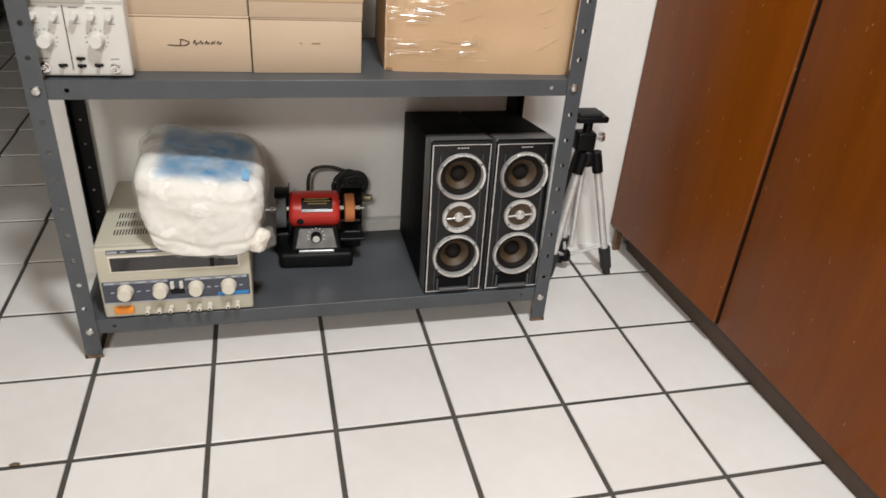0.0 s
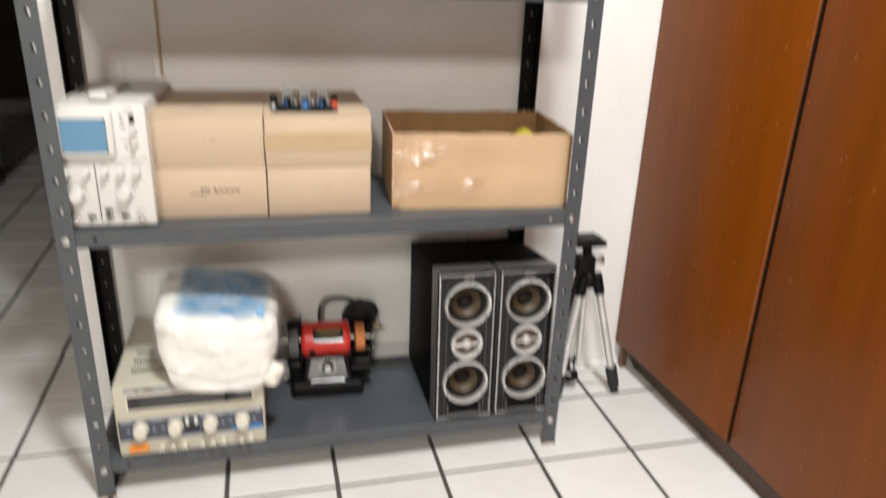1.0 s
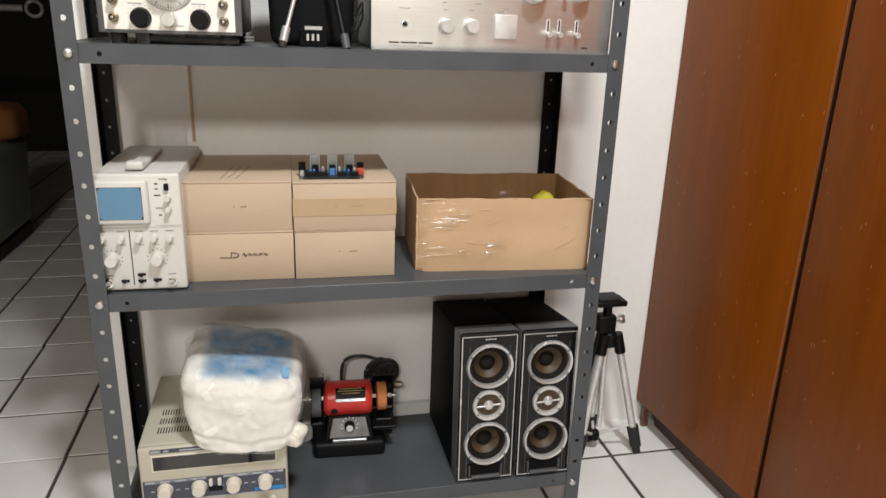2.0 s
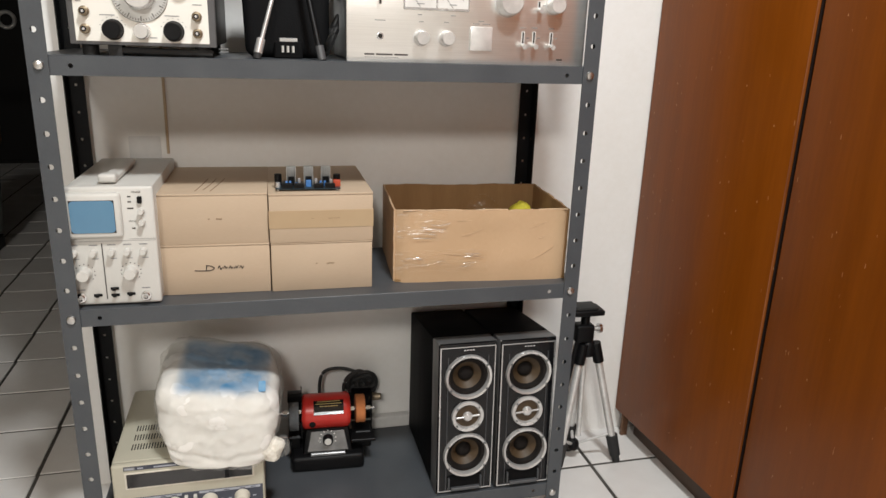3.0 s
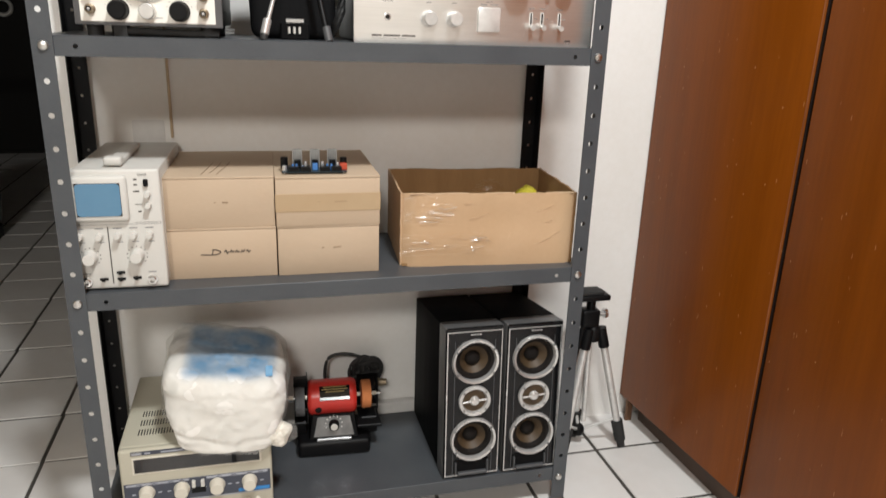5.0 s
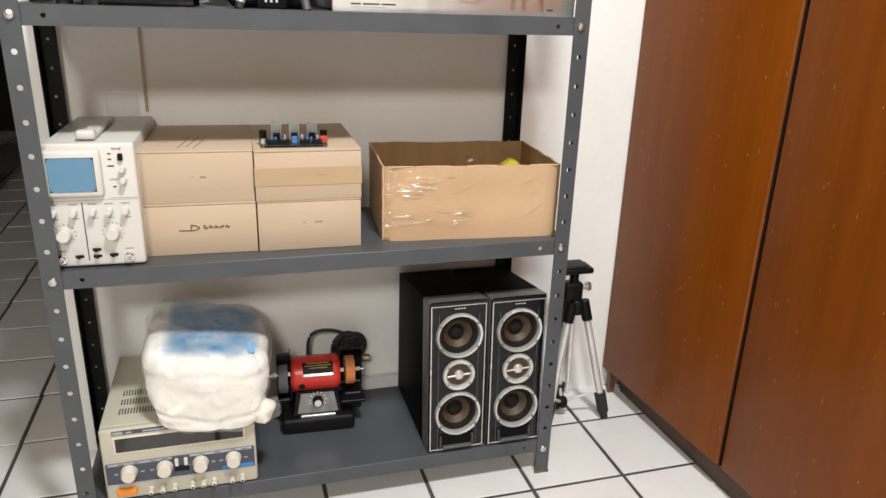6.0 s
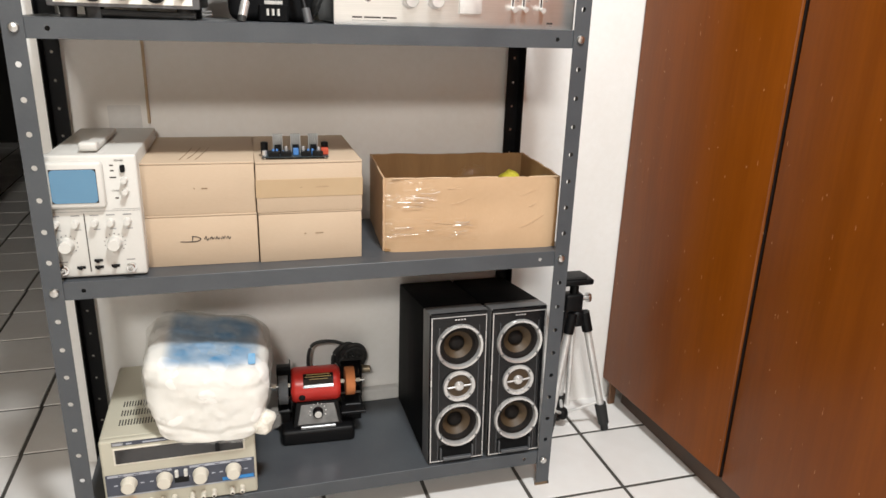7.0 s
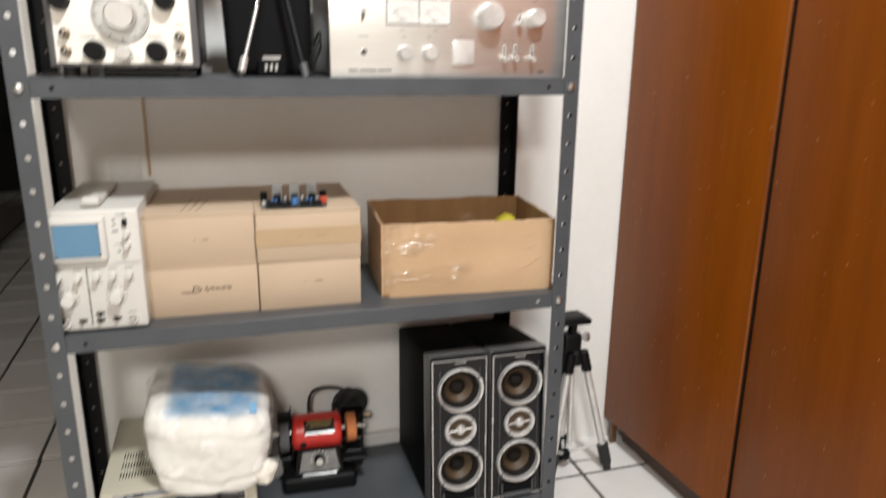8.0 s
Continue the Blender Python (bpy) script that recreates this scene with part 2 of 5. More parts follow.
def printed(m, colour):
    """Adds a faded printed field with a ragged edge on the top of the packet."""
    n, l = m.node_tree.nodes, m.node_tree.links
    b = n["Principled BSDF"]
    tc, sep, no = n.new("ShaderNodeTexCoord"), n.new("ShaderNodeSeparateXYZ"), n.new("ShaderNodeTexNoise")
    l.new(tc.outputs["Object"], sep.inputs[0])
    l.new(tc.outputs["Object"], no.inputs["Vector"])
    no.inputs["Scale"].default_value, no.inputs["Detail"].default_value = 24, 3
    last = None
    for axis, a, c in (("Z", 0.103, 0.122), ("X", -0.072, -0.050), ("X", 0.100, 0.082), ("Y", -0.104, -0.080), ("Y", 0.085, 0.050)):
        r, wob = n.new("ShaderNodeMapRange"), n.new("ShaderNodeMath")
        wob.operation, wob.inputs[1].default_value = "MULTIPLY_ADD", 0.020
        l.new(no.outputs["Fac"], wob.inputs[0])
        l.new(sep.outputs[axis], wob.inputs[2])
        r.interpolation_type = "SMOOTHSTEP"
        r.inputs["From Min"].default_value, r.inputs["From Max"].default_value = a + 0.01, c + 0.01
        l.new(wob.outputs[0], r.inputs["Value"])
        if last is None:
            last = r.outputs["Result"]
        else:
            mul = n.new("ShaderNodeMath")
            mul.operation = "MULTIPLY"
            l.new(last, mul.inputs[0])
            l.new(r.outputs["Result"], mul.inputs[1])
            last = mul.outputs[0]
    fade = n.new("ShaderNodeMath")
    fade.operation = "MULTIPLY"
    l.new(last, fade.inputs[0])
    fr = n.new("ShaderNodeMapRange")
    fr.inputs["From Min"].default_value, fr.inputs["From Max"].default_value = 0.30, 0.62
    fr.inputs["To Min"].default_value = 1.0
    fr.inputs["To Max"].default_value = 0.66
    l.new(no.outputs["Fac"], fr.inputs["Value"])
    l.new(fr.outputs["Result"], fade.inputs[1])
    mix = n.new("ShaderNodeMix")
    mix.data_type = "RGBA"
    old = b.inputs["Base Color"].links[0].from_socket
    l.new(fade.outputs[0], mix.inputs["Factor"])
    l.new(old, mix.inputs["A"])
    mix.inputs["B"].default_value = (*colour, 1)
    l.new(mix.outputs["Result"], b.inputs["Base Color"])
    return m


M["foam_print"] = printed(surface("white_foam_printed", (0.84, 0.825, 0.79), (0.79, 0.77, 0.725), 18, 0.6, 0, 0.3, 70), (0.05, 0.22, 0.42))

# ---------------------------------------------------------------- mesh helpers
def mesh_ob(name, bm, material, smooth=False):
    me = bpy.data.meshes.new(name)
    bmesh.ops.recalc_face_normals(bm, faces=bm.faces)
    if smooth:
        for f in bm.faces:
            f.smooth = True
        for e in bm.edges:
            if len(e.link_faces) == 2 and e.calc_face_angle(0) > radians(35):
                e.smooth = False
    bm.to_mesh(me)
    bm.free()
    me.materials.append(material)
    return new(name, me)


def part(name, bm, material, parent, label="", smooth=False):
    ob = mesh_ob(name, bm, material, smooth)
    ob.parent = parent
    if label:
        tagged(ob, label)
    return ob


def thing(name, at, label, category, group="", rz=0.0, kind=""):
    ob = new(name)
    ob.empty_display_size = 0.05
    ob.matrix_world = pose(*at, 0, 0, rz)
    return tagged(ob, label, category, group, kind)


def box(x0, x1, y0, y1, z0, z1, bevel=0.0, seg=2, bm=None):
    b = bmesh.new()
    bmesh.ops.create_cube(b, size=1)
    for v in b.verts:
        v.co = (x0 + (v.co.x + 0.5) * (x1 - x0), y0 + (v.co.y + 0.5) * (y1 - y0), z0 + (v.co.z + 0.5) * (z1 - z0))
    if bevel:
        bmesh.ops.bevel(b, geom=b.edges[:], offset=bevel, segments=seg, profile=0.5, affect="EDGES")
    return merge(bm, b)


def merge(bm, b):
    if bm is None:
        return b
    me = bpy.data.meshes.new("joined")
    b.to_mesh(me)
    b.free()
    bm.from_mesh(me)
    bpy.data.meshes.remove(me)
    return bm


def spin(profile, at=(0, 0, 0), axis="y", n=28, bm=None, open_end=False):
    """A turned body: profile of (radius, length along the axis); axis y points to the front for rising lengths (-y)."""
    b = bmesh.new()
    rings = []
    for r, h in profile:
        ring = []
        for k in range(n if r > 1e-6 else 1):
            a = 2 * math.pi * k / n
            u, w = r * math.cos(a), r * math.sin(a)
            p = {"y": (u, -h, w), "z": (u, w, h), "x": (h, u, w)}[axis]
            ring.append(b.verts.new(Vector(p) + Vector(at)))
        rings.append(ring)
    for p, q in zip(rings, rings[1:]):
        for k in range(n):
            j = (k + 1) % n
            if len(p) == 1 and len(q) == 1:
                continue
            if len(p) == 1:
                b.faces.new((p[0], q[k], q[j]))
            elif len(q) == 1:
                b.faces.new((p[k], p[j], q[0]))
            else:
                b.faces.new((p[k], p[j], q[j], q[k]))
    if not open_end:
        for ring in (rings[0], rings[-1]):
            if len(ring) > 1:
                b.faces.new(ring)
    return merge(bm, b)


def tube(points, r, n=8, bm=None, smooth_path=True):
    """A round cord or rod along points; r is one radius or one for each end."""
    pts = [Vector(p) for p in points]
    if smooth_path and len(pts) > 2:
        out = []
        for i in range(len(pts) - 1):
            p0, p1, p2, p3 = pts[max(i - 1, 0)], pts[i], pts[i + 1], pts[min(i + 2, len(pts) - 1)]
            for s in range(5):
                t = s / 5
                out.append(0.5 * ((2 * p1) + (p2 - p0) * t + (2 * p0 - 5 * p1 + 4 * p2 - p3) * t * t + (3 * p1 - p0 - 3 * p2 + p3) * t ** 3))
        pts = out + [pts[-1]]
    r0, r1 = r if isinstance(r, tuple) else (r, r)
    b = bmesh.new()
    rings = []
    for i, p in enumerate(pts):
        d = (pts[min(i + 1, len(pts) - 1)] - pts[max(i - 1, 0)]).normalized()
        side = d.cross(Vector((0.31, 0.17, 0.93)) if abs(d.z) < 0.9 else Vector((1, 0.2, 0))).normalized()
        up = side.cross(d)
        rr = r0 + (r1 - r0) * i / (len(pts) - 1)
        rings.append([b.verts.new(p + rr * (math.cos(2 * math.pi * k / n) * side + math.sin(2 * math.pi * k / n) * up)) for k in range(n)])
    for p, q in zip(rings, rings[1:]):
        for k in range(n):
            b.faces.new((p[k], p[(k + 1) % n], q[(k + 1) % n], q[k]))
    b.faces.new(rings[0])
    b.faces.new(rings[-1])
    return merge(bm, b)


def plate(x0, x1, y0, y1, z0, z1, r, bm=None):
    """A flat plate facing the front, with rounded corners."""
    b = bmesh.new()
    ring = []
    for cx, cz, a0 in ((x1 - r, z1 - r, 0), (x0 + r, z1 - r, 90), (x0 + r, z0 + r, 180), (x1 - r, z0 + r, 270)):
        for k in range(6):
            a = radians(a0 + 18 * k)
            ring.append((cx + r * math.cos(a), cz + r * math.sin(a)))
    f, g = [b.verts.new((x, y0, z)) for x, z in ring], [b.verts.new((x, y1, z)) for x, z in ring]
    b.faces.new(f), b.faces.new(g)
    for k in range(len(ring)):
        b.faces.new((f[k], f[k - 1], g[k - 1], g[k]))
    return merge(bm, b)


def rods(rows, r=0.0006, bm=None):
    for a, c in rows:
        bm = tube([a, c], r, 5, bm, False)
    return bm


def writing(name, body, at, size, material, parent, rx=90):
    """Printed letters with the built-in font, a hair proud of their panel, facing the front."""
    cu = bpy.data.curves.new(name, "FONT")
    cu.body, cu.size, cu.extrude = body, size, 0.0001
    cu.align_x, cu.align_y = "CENTER", "CENTER"
    cu.materials.append(material)
    ob = new(name, cu)
    ob.parent = parent
    ob.matrix_local = pose(*at, rx)
    return ob


def holed_strip(cells, width, thick, radius):
    """A flat bar along z from 0, in x 0..width and y 0..thick, with a round hole in each cell (length, pierced)."""
    b = bmesh.new()
    z = 0.0
    for length, pierced in cells:
        w, h = width / 2, length / 2
        if pierced:
            outer = [(w, 0), (w, h), (0, h), (-w, h), (-w, 0), (-w, -h), (0, -h), (w, -h)]
            n = 16
            outer16 = []
            for k in range(8):
                p, q = outer[k], outer[(k + 1) % 8]
                outer16 += [p, ((p[0] + q[0]) / 2, (p[1] + q[1]) / 2)]
            front, back, hf, hb = [], [], [], []
            for k in range(n):
                a = 2 * math.pi * k / n
                ox, oz = outer16[k]
                hx, hz = radius * math.cos(a), radius * math.sin(a)
                front.append(b.verts.new((w + ox, 0, z + h + oz)))
                back.append(b.verts.new((w + ox, thick, z + h + oz)))
                hf.append(b.verts.new((w + hx, 0, z + h + hz)))
                hb.append(b.verts.new((w + hx, thick, z + h + hz)))
            for k in range(n):
                j = (k + 1) % n
                b.faces.new((front[k], front[j], hf[j], hf[k]))
                b.faces.new((back[j], back[k], hb[k], hb[j]))
                b.faces.new((hf[k], hf[j], hb[j], hb[k]))
                if abs(outer16[k][0]) == w and abs(outer16[j][0]) == w and outer16[k][0] == outer16[j][0]:
                    b.faces.new((front[j], front[k], back[k], back[j]))
        else:
            box(0, width, 0, thick, z, z + length, 0, 2, b)
        z += length
    bmesh.ops.remove_doubles(b, verts=b.verts[:], dist=1e-6)
    return b


# ---------------------------------------------------------------- the room
WALL_Y, WALL_END = 0.338, -0.084
CAB_X = 1.150


def structure(name, bm, material, label, category):
    return tagged(mesh_ob(name, bm, material), label, category, kind="structure")


floor = structure("floor", box(-3.2, 1.7, -4.6, 4.4, -0.06, -0.0025), M["grout"], "white square floor tiles with dark grout joints", "floor")
structure("wall_north", box(WALL_END, 1.75, WALL_Y, WALL_Y + 0.14, 0, 2.5), M["wall"], "unseen white wall, added for the amplifier's reflection behind the shelving", "wall")
# Unseen walls and ceiling close the room and set its bounced light.
structure("wall_west", box(-3.2, -3.08, -4.6, WALL_Y, 0, 2.5), M["unseen_wall"], "unseen beige wall, added for bounced light", "wall")
# Unseen jamb and lintel, added to frame the light entering the far room.
structure("wall_north_west", box(-3.08, -1.02, WALL_Y, WALL_Y + 0.14, 0, 2.5), M["unseen_wall"], "unseen beige wall beside the opening, added to frame the light", "wall")
structure("wall_lintel", box(-1.02, WALL_END, WALL_Y, WALL_Y + 0.14, 2.06, 2.5), M["wall"], "unseen white wall above the opening, added to frame the light", "wall")
# Unseen; white so the amplifier's metal face mirrors something bright.
structure("wall_south", box(-3.08, 1.7, -4.6, -4.48, 0, 2.5), M["wall"], "unseen white wall, added for the amplifier's reflection", "wall")
structure("wall_east", box(1.63, 1.75, -4.48, WALL_Y, 0, 2.5), M["unseen_wall"], "unseen beige wall behind the wardrobe, added for bounced light", "wall")
structure("ceiling", box(-3.2, 1.75, -4.6, 4.4, 2.5, 2.6), M["ceiling"], "unseen warm ceiling, added for bounced light", "ceiling")
# Dark colour carries the gloom of the unlit room; side walls are unseen.
structure("wall_far_room", box(-3.2, 1.75, 4.28, 4.4, 0, 2.5), M["gloom_wall"], "wall of the unlit room beyond, its gloom put into the colour", "wall")
structure("wall_far_west", box(-2.4, -2.28, WALL_Y + 0.14, 4.28, 0, 2.5), M["gloom_wall"], "unseen side wall of the unlit room, near black for its gloom", "wall")
structure("wall_far_east", box(0.9, 1.02, WALL_Y + 0.14, 4.28, 0, 2.5), M["gloom_wall"], "unseen side wall of the unlit room, near black for its gloom", "wall")


# ---------------------------------------------------------------- wardrobe
def wardrobe():
    w = thing("wardrobe", (CAB_X - 0.006, 0, 0), "tall built-in wardrobe with varnished reddish brown doors", "wardrobe", rz=3.8)
    # Shows only in the door gaps; dark colour stands for their shade.
    part("carcass", box(0.024, 0.47, -2.42, WALL_Y - 0.004, 0.06, 2.32), M["kick"], w, "carcass behind the doors, darkened to shade the gaps")
    pl = box(0.012, 0.47, -0.55, 0.300, 0, 0.06)
    for v in pl.verts:
        if v.co.x < 0.1:
            v.co.x = 0.026 + 0.04 * v.co.y
    box(0.004, 0.47, -2.40, -0.55, 0, 0.06, 0, 2, pl)
    part("plinth", pl, M["kick"], w, "dark recessed plinth")
    part("side_stile", box(0.003, 0.02, 0.300, WALL_Y - 0.030, 0, 0.0565, 0.001, 1), M["worn_wood"], w, "worn brown stile reaching the floor")
    y = WALL_Y - 0.006
    for k, width in enumerate((0.427, 0.62, 0.62, 0.62)):
        x0 = (-0.001, 0.001, -0.0125, -0.0115)[k]
        panel = box(x0, x0 + 0.021, y - width + 0.0065, y - (0.0035 if k else 0), 0.060, 2.3, 0.0022, 2)
        if k == 1:  # the second door hangs a little open and low
            for v in panel.verts:
                v.co.x -= 0.018 * (y - v.co.y)
                if v.co.z < 0.1:
                    v.co.z -= 0.035 * (y - v.co.y)
        door = part("door", panel, M["wood"], w, "varnished brown door with small scratches", True)
        if k == 1:
            x0 -= 0.018 * width
        edge = box(x0 - 0.0012, x0 + 0.0042, y - width + 0.0062, y - width + 0.0088, 0.0625, 2.3, 0.001, 1)
        part("edge_strip", edge, M["wood_edge"], door, "worn lighter edge strip", True)
        # Dark strip added for the deep shade in the gap between doors.
        part("door_seal", box(x0 + 0.0045, x0 + 0.019, y - width + 0.0035, y - width + 0.0064, 0.06, 2.3), M["gap_shade"], door, "dark strip along the door's edge for the shaded gap")
        y -= width
    return w


wardrobe()

# ---------------------------------------------------------------- shelving
PITCH, BOLT0 = 0.0482, 0.0585
SX0, SX1, SY0, SY1 = -0.0195, 0.851, 0.047, 0.322
LIP = 0.0275
SHELF_TOPS = (0.079, 0.506, 0.892, 1.322)


def shelving():
    s = thing("metal_shelving_unit", (0, 0, 0), "grey enamelled steel shelving with slotted angle posts", "shelf")
    foot_cells = [(0.034, False)] + [(PITCH, True)] * 37
    wide = 0.028

    def post(cx, cy, dx, dy, bolts, hole=0.0042, coat="steel", look_of=""):
        b = holed_strip(foot_cells, wide, 0.002, hole)
        for v in b.verts:
            v.co = (cx + dx * v.co.x, cy + dy * v.co.y, v.co.z)
        c = holed_strip(foot_cells, wide - 0.002, 0.002, hole)
        for v in c.verts:
            v.co = (cx + dx * v.co.y, cy + dy * (0.002 + v.co.x), v.co.z)
        p = part("post", merge(b, c), M[coat], s, look_of)
        f = box(0, wide + 0.002, 0, 0.0035, 0, 0.006)
        box(0, 0.0035, 0, wide + 0.002, 0, 0.006, 0, 2, f)
        for v in f.verts:
            v.co = (cx + dx * (v.co.x - 0.001), cy + dy * (v.co.y - 0.001), v.co.z)
        part("foot_cap", f, M["foot"], p, "worn brown foot cap")
        if bolts:
            for k in (0, 9, 17, 26):
                part("bolt", spin([(0.0072, 0), (0.0072, 0.002), (0.0058, 0.0042), (0.0025, 0.0052), (0, 0.0053)],
                                  (cx + dx * 0.0155, cy, BOLT0 + k * PITCH), "y", 12), M["bolt"], p, "zinc bolt head", True)
        return p

    post(SX0, SY0, 1, 1, True)
    post(SX1, SY0, -1, 1, True)
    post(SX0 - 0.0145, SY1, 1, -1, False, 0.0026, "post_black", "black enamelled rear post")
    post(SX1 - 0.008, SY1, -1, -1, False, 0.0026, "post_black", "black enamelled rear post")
    for top in SHELF_TOPS:
        x0, x1, y0, y1 = SX0 + 0.0025, SX1 - 0.0025, SY0 + 0.0025, SY1 - 0.0025
        b = box(x0, x1, y0, y1, top - 0.0016, top, 0.0006, 1)
        for yy in (y0, y1 - 0.0014):
            ends = [(0.047, False), (0.012, True), (x1 - x0 - 0.118, False), (0.012, True), (0.047, False)]
            st = holed_strip(ends, LIP, 0.0014, 0.0035)
            for v in st.verts:
                v.co = (x0 + v.co.z, yy + v.co.y, top - LIP - 0.0008 + v.co.x)
            merge(b, st)
        for xx in (x0, x1 - 0.0014):
            box(xx, xx + 0.0014, y0 + 0.0016, y1 - 0.0016, top - LIP, top - 0.0018, 0, 2, b)
        part("shelf_board", b, M["steel"], s)
    return s


shelving()
Z1, Z2, Z3 = SHELF_TOPS[:3]


# ---------------------------------------------------------------- lower shelf
def knob(parent, at, r, depth, material, label="", pointer=None, skirt=0.0, flutes=0):
    x, y, z = at
    prof = [(r * 1.02, 0), (r, depth * 0.1), (r * 0.94, depth * 0.88), (r * 0.84, depth), (0, depth)]
    if skirt:
        prof = [(r * skirt, 0), (r * skirt, depth * 0.12), (r * 1.02, depth * 0.2)] + prof[1:]
    k = part("knob", spin(prof, at, "y", 24), material, parent, label, True)
    if pointer:
        part("pointer", box(x - r * 0.09, x + r * 0.09, y - depth - 0.0006, y - depth + 0.0002, z + r * 0.15, z + r * 0.85), pointer, k)
    return k


def power_supply():
    w, d, h = 0.2515, 0.270, 0.142
    p = thing("bench_power_supply", (0.0245, 0.050, Z1), "beige bench power supply with dark display and cream knobs", "power supply")
    body = part("case", box(0, w, 0.012, d, 0.006, h, 0.004, 3), M["beige"], p, "", True)
    for x in (0.02, w - 0.02):
        for y in (0.03, d - 0.03):
            part("foot", spin([(0.008, 0), (0.007, 0.0065)], (x, y, 0), "z", 12), M["rubber"], p)
    # three rows of slots in the lid
    for r in range(3):
        for k in range(20):
            x, y = 0.0265 + 0.0047 * k, 0.046 + 0.0315 * r
            part("vent_slot", box(x, x + 0.0020, y, y + 0.019, h - 0.001, h + 0.0004), M["display"], body)
    fr = box(0, w, 0, 0.014, 0.002, h, 0.005, 3)
    front = part("front_frame", fr, M["beige"], p, "", True)
    part("title_strip", box(0.0205, w * 0.72, -0.0012, 0.002, h - 0.0105, h - 0.0035), M["navy"], front, "slate strip with pale print")
    part("maker_patch", box(0.0215, 0.0385, -0.0016, 0, h - 0.0098, h - 0.0042), M["ink_grey"], front, "grey patch at the strip's end")
    for x0, x1 in ((0.023, 0.0365), (0.043, 0.052), (0.069, 0.105), (0.109, 0.15)):
        part("print_bar", box(x0, x1, -0.0020, 0, h - 0.0082, h - 0.0060), M["strip"], front)
    part("window_recess", box(0.0205, w - 0.0175, -0.0008, 0.003, 0.0935, 0.1265, 0.001, 1), M["cream"], front, "pale window frame")
    part("display_window", box(0.0235, w - 0.0205, -0.0014, 0.003, 0.0965, 0.1240, 0.001, 1), M["display"], front, "dark glossy display window")
    part("window_bar", box(0.184, 0.191, -0.0018, 0.0, 0.0970, 0.1235), M["black"], front)
    part("control_panel", box(0.004, w - 0.004, -0.001, 0.003, 0.0345, 0.0765, 0.0008, 1), M["navy"], front, "slate control panel")
    for x0, x1 in ((0.008, 0.110), (0.139, 0.243)):
        part("print_strip", box(x0, x1, -0.0016, 0, 0.0715, 0.0755), M["strip"], front, "pale printed strip")
        for u in (0.16, 0.40, 0.66, 0.84):
            part("print_bar", box(x0 + (x1 - x0) * u, x0 + (x1 - x0) * u + 0.009, -0.0019, 0, 0.0729, 0.0743), M["navy"], front)
    part("panel_edge", box(0.004, w - 0.004, -0.0013, 0, 0.0326, 0.0342), M["strip"], front, "pale lower edge")
    part("blue_strip", box(0.192, w - 0.006, -0.0018, 0, 0.0365, 0.0430), M["blue"], front, "blue strip")
    for x in (0.0405, 0.0975, 0.1565, 0.2115):
        knob(p, (x, -0.001, 0.0570), 0.0123, 0.017, M["cream"], "cream knob", None, 1.1)
        for e in (-1, 1):
            part("print_bar", box(x + e * 0.021 - 0.003, x + e * 0.021 + 0.003, -0.0015, 0, 0.054, 0.056), M["strip"], front)
    for x in (0.1175, 0.1325):
        part("push_switch", box(x - 0.003, x + 0.003, -0.007, 0.001, 0.0585, 0.0715, 0.001, 1), M["white_plastic"], front, "white switch")
    part("switch_guard", box(0.113, 0.137, -0.0016, 0, 0.045, 0.0565), M["black"], front)
    part("rocker_switch", box(0.0170, 0.0500, -0.006, 0.001, 0.0115, 0.0260, 0.003, 2), M["orange"], front, "orange rocker switch", True)
    for x in (0.0725, 0.0915, 0.1105, 0.1405, 0.1585, 0.1765, 0.2075, 0.2245):
        t = part("terminal", spin([(0.0048, 0), (0.0048, 0.003), (0.0036, 0.004), (0.0044, 0.006), (0.0044, 0.0145), (0.003, 0.016), (0, 0.016)], (x, -0.0005, 0.0175), "y", 14), M["cream"], p, "cream binding post", True)
        part("socket", spin([(0.0020, 0), (0.0020, 0.0164), (0, 0.0164)], (x, -0.0006, 0.0175), "y", 10), M["display"], t)


power_supply()


def lumpy(size, centre, cuts, amp, freq, power, seed, squash=None, fine=0.0):
    """A soft rounded packet: a superellipsoid with folds."""
    b = bmesh.new()
    bmesh.ops.create_icosphere(b, subdivisions=cuts, radius=1)
    for v in b.verts:
        d = v.co.normalized()
        s = 1 / (abs(d.x) ** power + abs(d.y) ** power + abs(d.z) ** power) ** (1 / power)
        p = Vector((d.x * s * size[0], d.y * s * size[1], d.z * s * size[2]))
        if squash:
            p = squash(p)
        n1 = noise.noise((p + Vector((seed, 0, 0))) * freq)
        n2 = noise.ridged_multi_fractal((p + Vector((0, seed, 0))) * freq * 2.1, 0.9, 2.0, 3, 0.8, 2.0) - 0.8
        n3 = noise.fractal((p + Vector((seed, seed, 0))) * 75, 0.8, 2.0, 3) if fine else 0.0
        p += d * (amp * n1 + amp * 0.30 * n2 + fine * n3)
        v.co = p + Vector(centre)
    return b


